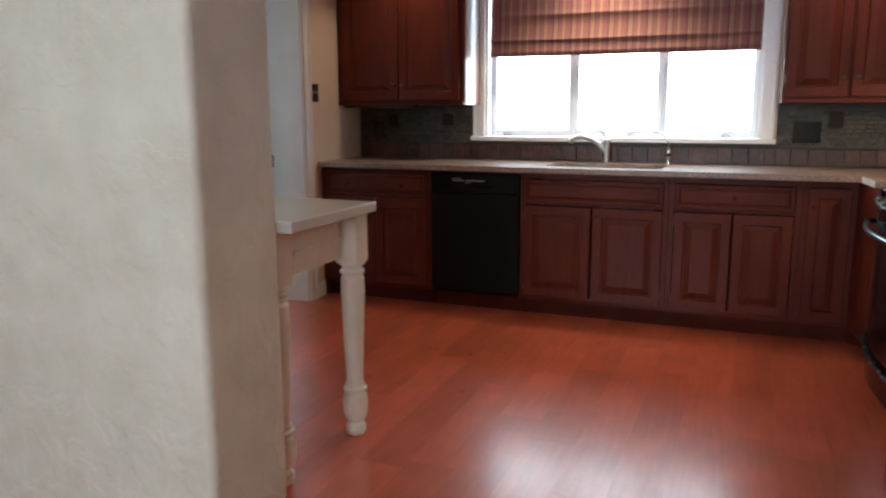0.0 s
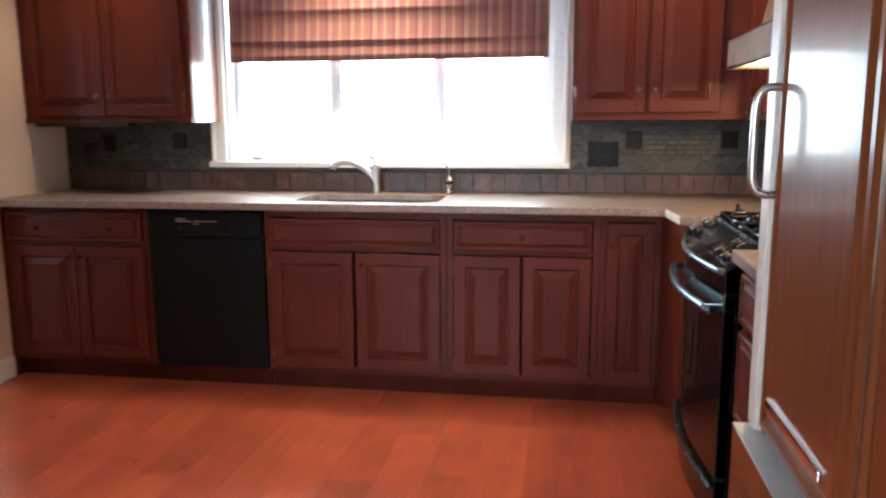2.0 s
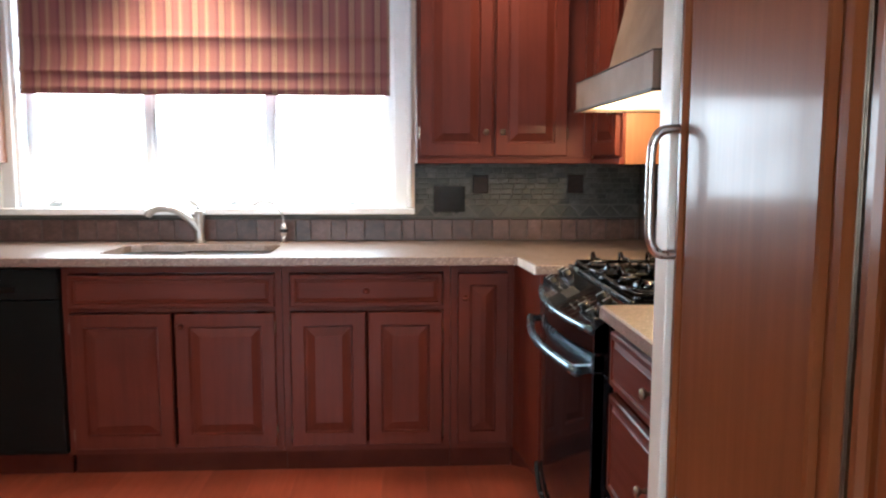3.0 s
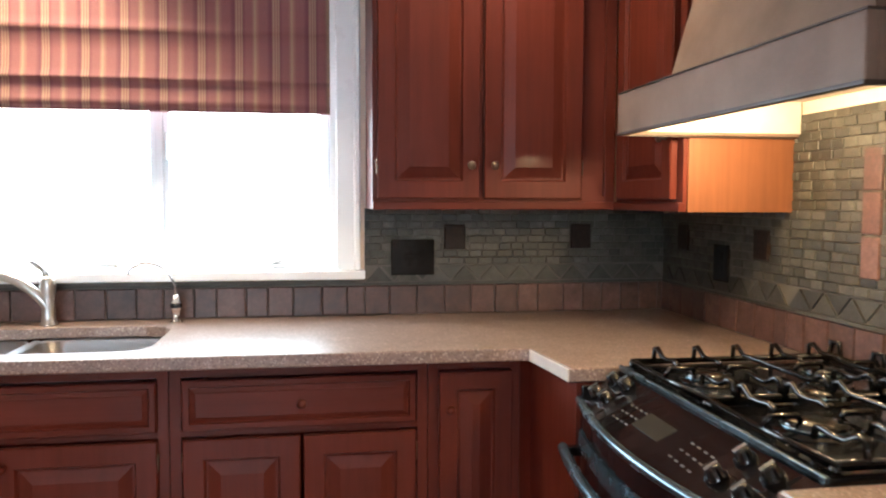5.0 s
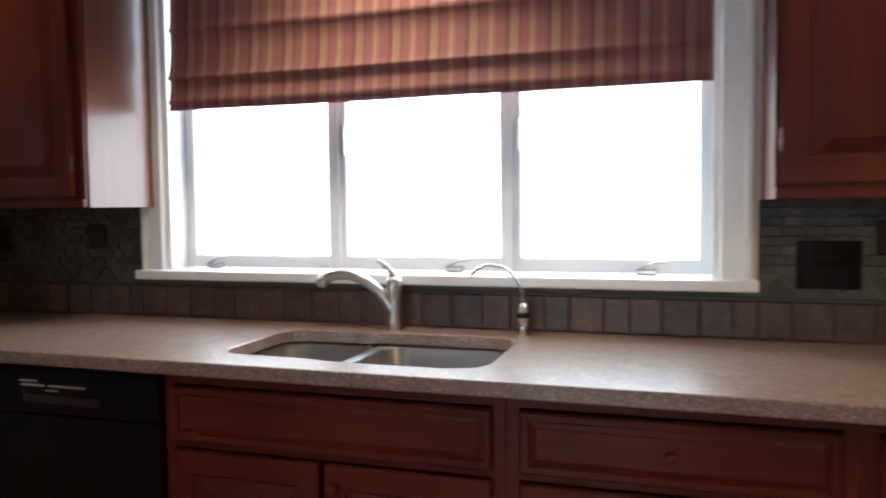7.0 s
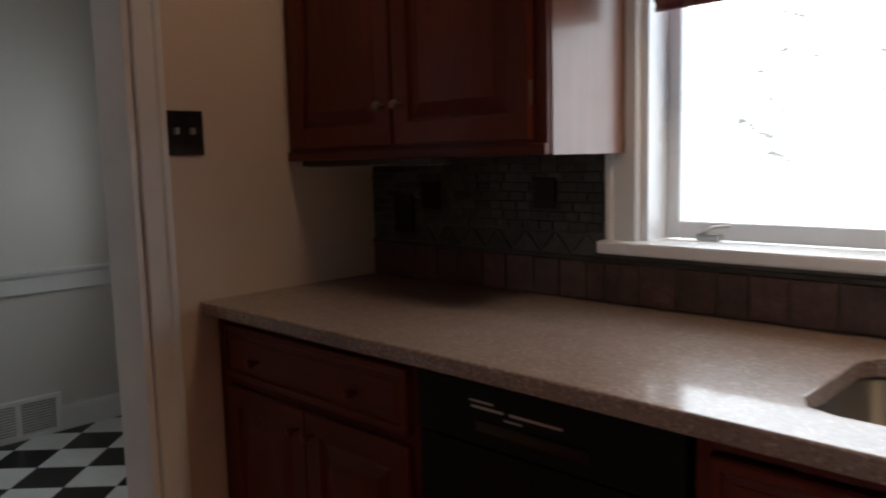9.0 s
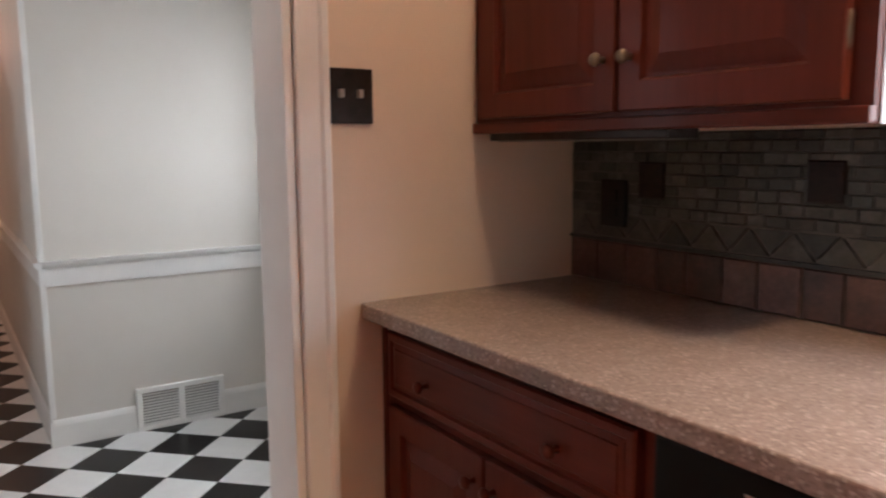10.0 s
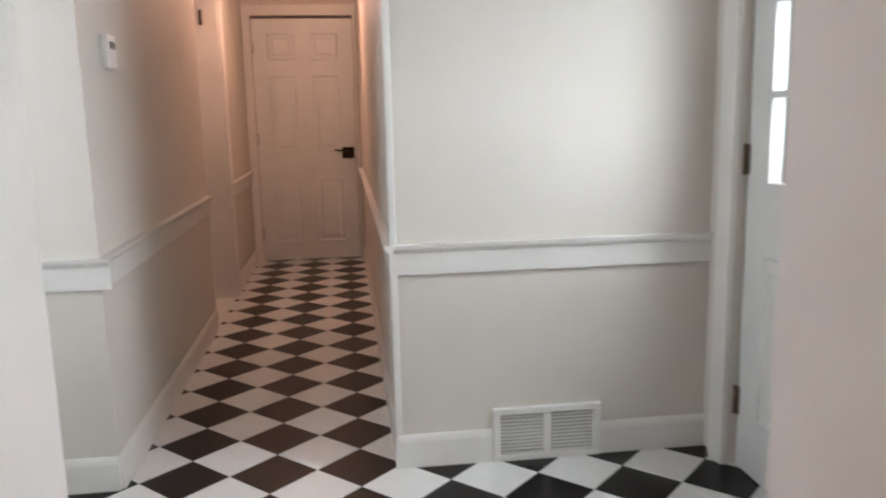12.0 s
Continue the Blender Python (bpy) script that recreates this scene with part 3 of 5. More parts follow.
def hinge_leaf(parent, x, y, z, mat):
    ob = part("hinge", boxes((x - 0.018, y - 0.004, z - 0.05, x + 0.018, y, z + 0.05)), mat, parent, "steel butt hinge")
    bm = tube([(x, y - 0.008, z - 0.052), (x, y - 0.008, z + 0.052)], 0.007, 8)
    part("hinge_pin", bm, mat, ob, smooth=True)


def lever_set(parent, x, y, z, way):
    plate = part("lock_plate", box(x - 0.055, y - 0.012, z - 0.05, x + 0.055, y, z + 0.05, 0.004), BRONZE, parent, "square dark bronze lock plate")
    bm = tube(curve_points([(x, y - 0.01, z + 0.01), (x, y - 0.055, z + 0.01), (x + way * 0.03, y - 0.062, z + 0.014), (x + way * 0.12, y - 0.06, z + 0.03)], 5), 0.009, 10)
    part("lever", bm, BRONZE, plate, "dark bronze lever", True)


def panel_door(name, w, h, cols, rows, label, mat=None):
    """A framed door with sunk panels; rows are (bottom, top)."""
    ob = thing(name, (0, 0, 0), label, "door", kind="structure")
    part("door_leaf", box(0, 0, 0.008, w, 0.035, h, 0.003), mat or DOOR_WHITE, ob)
    pw = (w - 0.12 * (cols + 1)) / cols
    for k in range(cols):
        x = 0.12 + (pw + 0.12) * k
        for z0, z1 in rows:
            bm = ring_panel(pw, z1 - z0, [(0, 0.0), (0, -0.011), (0.012, -0.013), (0.02, -0.004), (0.045, -0.004), (0.06, -0.01), (0.065, -0.01)])
            p = part("door_panel", bm, mat or DOOR_WHITE, ob)
            p.location = (x, 0, z0)
    return ob


# door at the corridor's end
end_door = panel_door("door_1", 0.87, 2.14, 2, [(0.16, 0.74), (0.98, 1.66), (1.78, 2.02)], "closed white six-panel door at the corridor's end")
for z in (0.25, 1.1, 1.9):
    hinge_leaf(end_door, 0.0, -0.002, z, STEEL)
lever_set(end_door, 0.795, -0.002, 0.965, -1)
end_door.matrix_world = pose(-6.52, -2.015, 0, 0, 0, 90)
trim("end_casing", box(-6.49, -2.088, -0.012, -6.462, -2.02, 2.16, 0.004), "white casing of the corridor's end door")
trim("end_casing", box(-6.49, -1.14, -0.012, -6.462, -1.116, 2.16, 0.004), "white casing of the corridor's end door")
trim("end_casing", box(-6.49, -2.088, 2.16, -6.46, -1.116, 2.25, 0.004), "white casing of the corridor's end door")
side_door = panel_door("door_2", 0.84, 2.09, 2, [(0.16, 0.72), (0.96, 1.62), (1.74, 1.98)], "closed white panel door in the corridor's side")
side_door.matrix_world = pose(-4.265, -2.336, 0, 0, 0, 180)


def outside_door():
    """White door with twelve lights over a solid lower half."""
    w, h = DX1 - DX0 - 0.02, DZ - 0.015
    lx0, lx1, lz0, lz1, cols, rows = 0.13, w - 0.13, 1.02, 1.9, 4, 3
    ob = thing("door_3", (DX0 + 0.01, 0.11, 0), "white outside door with twelve panes, closed", "door", kind="structure")
    leaf = boxes((0, 0, -0.005, lx0, 0.045, h), (lx1, 0, -0.005, w, 0.045, h), (lx0, 0, -0.005, lx1, 0.045, lz0), (lx0, 0, lz1, lx1, 0.045, h))
    part("door_leaf", leaf, DOOR_WHITE, ob)
    for k in range(cols + 1):
        x = lx0 + (lx1 - lx0) * k / cols
        part("glazing_bar", box(x - 0.011, -0.006, lz0, x + 0.011, 0.04, lz1, 0.004), DOOR_WHITE, ob)
    for k in range(rows + 1):
        z = lz0 + (lz1 - lz0) * k / rows
        part("glazing_bar", box(lx0, -0.004, z - 0.011, lx1, 0.038, z + 0.011, 0.004), DOOR_WHITE, ob)
    dx, dz = (lx1 - lx0) / cols, (lz1 - lz0) / rows
    for i in range(cols):
        for j in range(rows):
            p = part("pane", box(lx0 + i * dx + 0.01, 0.016, lz0 + j * dz + 0.01, lx0 + (i + 1) * dx - 0.01, 0.02, lz0 + (j + 1) * dz - 0.01), GLASS, ob)
            p.visible_shadow = False
    for x0, x1 in ((0.13, w / 2 - 0.05), (w / 2 + 0.05, w - 0.13)):
        p = part("door_panel", ring_panel(x1 - x0, 0.6, [(0, 0.0), (0, -0.008), (0.012, -0.01), (0.02, -0.002), (0.045, -0.002), (0.06, -0.008), (0.065, -0.008)]), DOOR_WHITE, ob)
        p.location = (x0, 0, 0.2)
    for z in (0.24, 1.1, 1.86):
        hinge_leaf(ob, -0.004, -0.002, z, NICKEL)
    lever_set(ob, w - 0.07, -0.002, 0.89, -1)
    trim("outside_door_casing", box(DX0 - 0.1, 0.056, -0.012, DX0, 0.08, DZ + 0.1, 0.005), "white casing of the outside door")
    trim("outside_door_casing", box(DX1, 0.056, -0.012, DX1 + 0.1, 0.08, DZ + 0.1, 0.005), "white casing of the outside door")
    trim("outside_door_casing", box(DX0, 0.056, DZ, DX1, 0.08, DZ + 0.1, 0.005), "white casing of the outside door")


outside_door()


def storm_door():
    """Dark framed storm door just outside the white one."""
    w = DX1 - DX0
    ob = thing("storm_door", (DX0, 0.225, 0), "dark grey-green framed glass storm door outside", "door", kind="structure")
    for x0, x1 in ((0.0, 0.25), (w - 0.12, w)):
        part("stile", box(x0, 0, -0.005, x1, 0.03, DZ, 0.003), STORM, ob)
    for z0, z1 in ((-0.005, 1.1), (1.85, DZ)):
        part("rail", box(0.25, 0.001, z0, w - 0.12, 0.029, z1, 0.003), STORM, ob)
    p = part("pane", box(0.245, 0.012, 1.095, w - 0.115, 0.016, 1.855), GLASS, ob)
    p.visible_shadow = False


storm_door()


# ---- kitchen window and shade ----
def kitchen_window():
    ob = thing("window_1", (0, 0, 0), "wide white three-light casement window over the sink", "window", kind="structure")
    c = casing_profile(0.085)
    part("casing", upright([(-u, v) for u, v in c], WZ0, WZ1 + 0.08, (WX0, 0, 0), 0), VINYL, ob)
    part("casing", upright(c, WZ0, WZ1 + 0.08, (WX1, 0, 0), 0), VINYL, ob)
    part("casing", box(WX0, -0.024, WZ1, WX1, 0, WZ1 + 0.08, 0.004), VINYL, ob)
    part("window_sill", box(WX0 - 0.095, -0.05, WZ0 - 0.032, WX1 + 0.1, 0.1, WZ0, 0.006), VINYL, ob)
    part("window_frame", boxes((WX0, 0.004, WZ0, WX0 + 0.02, 0.16, WZ1), (WX1 - 0.02, 0.004, WZ0, WX1, 0.16, WZ1), (WX0, 0.004, WZ1 - 0.02, WX1, 0.16, WZ1)), VINYL, ob)
    third = (WX1 - WX0 - 0.04) / 3
    for k in range(3):
        x0, x1 = WX0 + 0.02 + third * k, WX0 + 0.02 + third * (k + 1)
        bars = ((x0, 0.1, WZ0, x0 + 0.034, 0.14, WZ1 - 0.02, 0.004), (x1 - 0.034, 0.1, WZ0, x1, 0.14, WZ1 - 0.02, 0.004), (x0 + 0.034, 0.1, WZ0, x1 - 0.034, 0.14, WZ0 + 0.045, 0.004), (x0 + 0.034, 0.1, WZ1 - 0.07, x1 - 0.034, 0.14, WZ1 - 0.02, 0.004))
        sash = part("sash", boxes(*bars), VINYL, ob)
        p = part("pane", box(x0 + 0.03, 0.118, WZ0 + 0.04, x1 - 0.03, 0.123, WZ1 - 0.06), GLASS, sash)
        p.visible_shadow = False
        cx = x0 + (0.12 if k == 0 else third - 0.18)
        crank = part("crank", boxes((cx - 0.03, 0.075, WZ0, cx + 0.03, 0.1, WZ0 + 0.018, 0.005)), STEEL, ob, "small folding window crank")
        part("crank_arm", tube([(cx - 0.02, 0.08, WZ0 + 0.016), (cx + 0.02, 0.065, WZ0 + 0.036), (cx + 0.06, 0.065, WZ0 + 0.04)], 0.004, 8), STEEL, crank, smooth=True)
        if k:
            part("latch", boxes((x0 + 0.02, 0.09, 1.5, x0 + 0.034, 0.1, 1.6, 0.003)), STEEL, ob, "sash lock lever")
    part("mullion", box(WX0 + 0.02 + third - 0.012, 0.085, WZ0, WX0 + 0.02 + third + 0.012, 0.1, WZ1 - 0.02, 0.003), VINYL, ob)
    part("mullion", box(WX0 + 0.02 + 2 * third - 0.012, 0.085, WZ0, WX0 + 0.02 + 2 * third + 0.012, 0.1, WZ1 - 0.02, 0.003), VINYL, ob)


kitchen_window()


def roman_shade():
    """Cloth that hangs in soft folds, thicker at the bottom hem."""
    ob = thing("roman_shade", (0, 0, 0), "striped plum and gold roman shade, half raised", "window shade")
    x0, x1 = WX0 + 0.045, WX1 - 0.02
    rows = [(2.2, 0.02), (2.09, 0.016), (1.975, 0.012), (1.945, 0.008), (1.93, 0.0), (1.925, 0.01), (1.86, 0.01), (1.8, 0.002), (1.775, -0.008), (1.766, -0.014), (1.764, 0.0), (1.74, 0.002), (1.7, -0.004), (1.685, -0.012), (1.68, -0.002), (1.672, -0.002), (1.665, -0.006), (1.66, 0.0)]
    bm, lines, n = bmesh.new(), [], 90
    for z, y in rows:
        line = []
        for k in range(n + 1):
            x = x0 + (x1 - x0) * k / n
            w = noise.noise((x * 5, z * 2.0, 3.1)) * 0.006 + noise.noise((x * 17, z * 4, 7.7)) * 0.002
            sag = noise.noise((x * 1.5, 0, 5.0)) * 0.004
            line.append(bm.verts.new((x, y - 0.012 + w * (2.25 - z), z + sag)))
        lines.append(line)
    for a, b in zip(lines, lines[1:]):
        for k in range(n):
            bm.faces.new((a[k], a[k + 1], b[k + 1], b[k]))
    cloth = part("cloth", bm, CLOTH, ob, smooth=True)
    cloth.modifiers.new("thick", "SOLIDIFY").thickness = 0.0025
    part("head_rail", box(x0, 0.0, 2.165, x1, 0.04, 2.2, 0.004), WHITE, ob)


roman_shade()


# ---- base cabinets ----
FRONT = -0.6


def base_unit(x, w, label, fronts, turn=0.0, place=None, depth=0.58, h=0.914):
    ob = thing("base_cabinet", place or (x, FRONT, 0), label, "cabinet", turn, "base cabinets")
    for x in (0.0, w - 0.018):
        part("side_panel", box(x, 0.02, 0.1, x + 0.018, depth, h), CHERRY, ob)
    part("bottom_panel", box(0.018, 0.02, 0.1, w - 0.018, depth, 0.118), CHERRY_X, ob)
    part("back_panel", box(0.018, depth - 0.008, 0.118, w - 0.018, depth, h), CHERRY, ob)
    for x in (0.0, w - 0.03):
        part("stile", box(x, 0, 0.1, x + 0.03, 0.02, h, 0.001), CHERRY, ob)
    for z0, z1 in ((h - 0.035, h), (0.1, 0.14), (0.715, 0.735)):
        part("rail", box(0.03, 0.001, z0, w - 0.03, 0.02, z1), CHERRY_X, ob)
    part("toe_kick", boxes((0, 0.05, 0.0, w, depth, 0.1)), TOE, ob)
    for f in fronts:
        front(ob, knob_mat=None if turn else CHERRY, **f)
    return ob


base_unit(0.02, 0.81, "dark cherry base cabinet with drawer and double doors", [
    dict(x=0.03, z=0.74, w=0.75, h=0.15, knobs=((0.17, 0.065), (0.58, 0.065)), flat=True),
    dict(x=0.03, z=0.13, w=0.37, h=0.585, knobs=((0.34, 0.53),)),
    dict(x=0.405, z=0.13, w=0.375, h=0.585, knobs=((0.03, 0.53),))])
base_unit(1.446, 0.904, "dark cherry sink cabinet with false drawer and double doors", [
    dict(x=0.03, z=0.735, w=0.845, h=0.14, flat=True),
    dict(x=0.03, z=0.13, w=0.415, h=0.58, hinges=((0.0, 0.52), (0.0, 0.06))),
    dict(x=0.46, z=0.13, w=0.415, h=0.58, knobs=((0.03, 0.53),), hinges=((0.415, 0.52), (0.415, 0.06)))])
base_unit(2.352, 0.71, "dark cherry base cabinet with drawer and double doors", [
    dict(x=0.035, z=0.735, w=0.64, h=0.14, knobs=((0.32, 0.07),), flat=True),
    dict(x=0.035, z=0.13, w=0.315, h=0.58, hinges=((0.0, 0.52), (0.0, 0.06))),
    dict(x=0.36, z=0.13, w=0.315, h=0.58, hinges=((0.315, 0.52), (0.315, 0.06)))])
base_unit(3.064, 0.27, "narrow dark cherry corner cabinet with one door", [
    dict(x=0.03, z=0.13, w=0.215, h=0.745, knobs=((0.03, 0.64),))])
tagged(link_mesh("end_filler", box(0.0, FRONT - 0.003, 0.0, 0.019, -0.02, 0.914), CHERRY), "cherry filler strip beside the wall", "filler")
corner = thing("corner_cabinet", (0, 0, 0), "dark cherry blind corner cabinet beside the range", "cabinet")
part("body", prism([(3.336, -0.6), (3.352, -0.66), (3.385, -0.95), (RIGHT - 0.01, -0.95), (RIGHT - 0.01, -0.03), (3.336, -0.03)], 0.1, 0.914), CHERRY, corner)
part("toe_kick", prism([(3.34, -0.55), (3.41, -0.6), (3.46, -0.945), (RIGHT - 0.02, -0.945), (RIGHT - 0.02, -0.04), (3.34, -0.04)], 0.0, 0.1), TOE, corner)


def dishwasher():
    ob = thing("dishwasher", (0.838, -0.618, 0), "black built-in dishwasher under the worktop", "dishwasher")
    w = 0.6
    part("tub", box(0.01, 0.03, 0.1, w - 0.01, 0.57, 0.895), APPLIANCE, ob)
    part("door", box(0, 0, 0.125, w, 0.03, 0.77, 0.006), APPLIANCE, ob, "black enamel door")
    panel = part("control_panel", box(0, -0.004, 0.775, w, 0.03, 0.9, 0.006), APPLIANCE, ob, "black control panel")
    part("handle_pocket", boxes((0.17, -0.012, 0.805, 0.43, -0.004, 0.83, 0.003)), BLACK_MATT, panel)
    part("legend", boxes((0.15, -0.0055, 0.862, 0.21, -0.004, 0.866), (0.155, -0.0055, 0.85, 0.235, -0.004, 0.855), (0.25, -0.0055, 0.85, 0.37, -0.004, 0.855), (0.238, -0.0055, 0.838, 0.28, -0.004, 0.841)), STEEL, panel, "silver legend bars")
    part("toe_panel", box(0.002, 0.0675, 0.0, w - 0.002, 0.085, 0.1), TOE, ob)


dishwasher()


# ---- wall cabinets ----
def wall_unit(place, w, h, depth, label, fronts, turn=0.0, side=None):
    ob = thing("wall_cabinet", place, label, "cabinet", turn, "wall cabinets")
    part("body", box(0, 0.02, 0.025, w, depth, h), CHERRY, ob)
    for x in (0.0, w - 0.02):
        part("side_lip", box(x, 0.012, 0, x + 0.02, depth, 0.025), CHERRY_X, ob)
    for x in (0.0, w - 0.035):
        part("stile", box(x, 0, 0.025, x + 0.035, 0.02, h, 0.001), CHERRY, ob)
    for z0, z1 in ((h - 0.04, h), (0.025, 0.045)):
        part("rail", box(0.035, 0.001, z0, w - 0.035, 0.02, z1), CHERRY_X, ob)
    part("light_rail", box(0, -0.012, 0.0, w, 0.012, 0.026, 0.004), CHERRY_X, ob)
    for f in fronts:
        front(ob, **f)
    # end panels are cherry with the light on them in the colour
    if side:
        part("end_panel", side, CHERRY_LIT if turn else END_LIT, ob, "cherry end panel, coloured lighter as if lit")
    return ob


UH = 1.06
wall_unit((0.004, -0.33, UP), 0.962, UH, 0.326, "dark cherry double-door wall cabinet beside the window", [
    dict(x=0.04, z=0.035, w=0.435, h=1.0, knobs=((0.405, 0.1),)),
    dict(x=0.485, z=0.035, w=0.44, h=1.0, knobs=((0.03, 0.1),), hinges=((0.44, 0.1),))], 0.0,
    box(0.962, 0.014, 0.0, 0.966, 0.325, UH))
wall_unit((2.925, -0.33, UP), 0.8, UH, 0.326, "dark cherry double-door wall cabinet beside the window", [
    dict(x=0.015, z=0.035, w=0.325, h=1.0, knobs=((0.295, 0.105),), hinges=((0.0, 0.1),)),
    dict(x=0.355, z=0.035, w=0.325, h=1.0, knobs=((0.03, 0.105),), hinges=((0.325, 0.1),))])
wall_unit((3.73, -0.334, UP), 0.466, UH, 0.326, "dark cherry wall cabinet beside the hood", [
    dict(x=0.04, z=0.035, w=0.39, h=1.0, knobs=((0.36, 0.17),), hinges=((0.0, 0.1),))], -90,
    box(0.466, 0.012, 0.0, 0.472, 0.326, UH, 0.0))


# ---- worktop, sink, taps ----
def rounded(x0, y0, x1, y1, r, n=5):
    out = []
    for cx, cy, a0 in ((x1 - r, y1 - r, 0), (x0 + r, y1 - r, 90), (x0 + r, y0 + r, 180), (x1 - r, y0 + r, 270)):
        for k in range(n + 1):
            a = radians(a0 + 90 * k / n)
            out.append((cx + r * math.cos(a), cy + r * math.sin(a)))
    return out


def cutout():
    """One opening that follows both bowls."""
    left = [(1.565, -0.48), (1.585, -0.525), (1.63, -0.54), (1.82, -0.548), (1.89, -0.56), (1.95, -0.571), (2.2, -0.573), (2.265, -0.55), (2.29, -0.5), (2.29, -0.22), (2.265, -0.165), (2.2, -0.14), (1.95, -0.138), (1.89, -0.145), (1.82, -0.152), (1.63, -0.155), (1.585, -0.17), (1.565, -0.21)]
    return left


def eased(ob, width=0.004):
    m = ob.modifiers.new("edge", "BEVEL")
    m.width, m.segments, m.limit_method, m.angle_limit = width, 2, "ANGLE", radians(50)


def worktop():
    bow = [(x, -0.66 - 0.027 * (x - 0.9) / 2.3) for x in [0.9 + 0.1 * k for k in range(24)]]
    outline = [(0.001, -0.002), (0.001, -0.655), (0.02, -0.66)] + bow + [(3.31, -0.688), (3.338, -0.696), (3.358, -0.88), (3.364, -0.957), (RIGHT - 0.002, -0.957), (RIGHT - 0.002, -0.002)]
    top = thing("worktop", (0, 0, 0), "speckled beige granite worktop along the window wall", "worktop")
    eased(part("slab", prism(outline, TOP - 0.036, TOP, [cutout()]), GRANITE, top))
    # pale strip over the granite edge paints the light it reflects
    part("polished_edge", prism([(3.3375, -0.698), (3.3575, -0.88), (3.3635, -0.957), (3.36, -0.957), (3.354, -0.8805), (3.334, -0.698)], TOP - 0.034, TOP - 0.003), LIGHT_EDGE, top, "pale strip for the light reflected in the edge beside the range")
    part("build_up", prism([(0.02, -0.63), (3.3, -0.65), (3.33, -0.662), (3.33, -0.6), (0.02, -0.6)], TOP - 0.0375, TOP - 0.0362), CHERRY_X, top)
    side = thing("worktop", (0, 0, 0), "speckled granite worktop between range and refrigerator", "worktop")
    eased(part("slab", prism([(3.405, -1.765), (3.405, -2.53), (RIGHT - 0.002, -2.53), (RIGHT - 0.002, -1.765)], TOP - 0.036, TOP), GRANITE, side))
    part("polished_edge", box(3.402, -2.528, TOP - 0.034, 3.405, -1.767, TOP - 0.003), GRANITE, side)


worktop()


def sink():
    ob = thing("kitchen_sink", (0, 0, 0), "stainless steel double-bowl undermount sink", "sink")
    for (x0, y0, x1, y1), depth in (((1.555, -0.555, 1.855, -0.145), 0.18), ((1.885, -0.582, 2.3, -0.128), 0.22)):
        bm, loops = bmesh.new(), []
        for inset, z in ((-0.004, 0.0), (0.0, -0.01), (0.012, -depth + 0.05), (0.03, -depth + 0.012), (0.06, -depth)):
            loops.append([bm.verts.new((x, y, TOP - 0.037 + z)) for x, y in rounded(x0 + inset, y0 + inset, x1 - inset, y1 - inset, 0.07, 6)])
        n = len(loops[0])
        for a, b in zip(loops, loops[1:]):
            for k in range(n):
                bm.faces.new((a[k], a[(k + 1) % n], b[(k + 1) % n], b[k]))
        bm.faces.new(loops[-1])
        bowl = part("bowl", bm, SINK_STEEL, ob, smooth=True)
        m = bowl.modifiers.new("thick", "SOLIDIFY")
        m.thickness, m.offset = 0.002, 1
        d = part("drain", lathe([(0.042, 0.0), (0.04, 0.003), (0.028, 0.003), (0.024, -0.003), (0.004, -0.003)], 20), CHROME, bowl, "round drain", True)
        d.location = ((x0 + x1) / 2, (y0 + y1) / 2 + 0.06, TOP - 0.037 - depth + 0.002)
    part("divider", box(1.858, -0.545, TOP - 0.075, 1.882, -0.15, TOP - 0.0365, 0.008), SINK_STEEL, ob)


sink()


def faucet():
    x, y = 1.885, -0.085
    ob = thing("kitchen_faucet", (x, y, TOP), "brushed steel single-lever faucet with arched spout", "faucet")
    part("base", lathe([(0.028, 0), (0.028, 0.006), (0.023, 0.012), (0.021, 0.03), (0.021, 0.08), (0.024, 0.115), (0.025, 0.148), (0.02, 0.16), (0.006, 0.164)], 20), STEEL, ob, smooth=True)
    part("spout", tube(curve_points([(0.0, -0.004, 0.06), (-0.035, -0.004, 0.104), (-0.1, -0.002, 0.152), (-0.165, 0.0, 0.168), (-0.215, 0.002, 0.16), (-0.236, 0.003, 0.147)], 6), [0.017] * 18 + [0.018] * 8 + [0.02] * 5, 12), STEEL, ob, smooth=True)
    part("spray_head", tube([(-0.226, 0.002, 0.158), (-0.241, 0.003, 0.142), (-0.247, 0.003, 0.128)], [0.021, 0.021, 0.017], 12), STEEL, ob, smooth=True)
    part("lever", tube(curve_points([(0, 0, 0.158), (-0.008, -0.004, 0.178), (-0.03, -0.014, 0.203), (-0.046, -0.02, 0.212)], 4), [0.012] * 4 + [0.008] * 5 + [0.006] * 4, 10), STEEL, ob, smooth=True)


faucet()


def filter_tap():
    ob = thing("filter_tap", (2.285, -0.085, TOP), "small chrome drinking-water tap with thin gooseneck", "faucet")
    part("body", lathe([(0.02, 0), (0.02, 0.004), (0.013, 0.008), (0.013, 0.04), (0.017, 0.045), (0.018, 0.07), (0.012, 0.075), (0.011, 0.09), (0.004, 0.094)], 18), CHROME, ob, smooth=True)
    part("collar", lathe([(0.0185, 0.05), (0.0195, 0.053), (0.0195, 0.064), (0.0185, 0.067)], 18), BLACK, ob, "black collar", True)
    part("neck", tube(curve_points([(0, 0, 0.085), (-0.004, -0.002, 0.13), (-0.04, -0.02, 0.19), (-0.095, -0.05, 0.205), (-0.13, -0.07, 0.185), (-0.133, -0.072, 0.17)], 6), 0.0045, 8), CHROME, ob, smooth=True)


filter_tap()


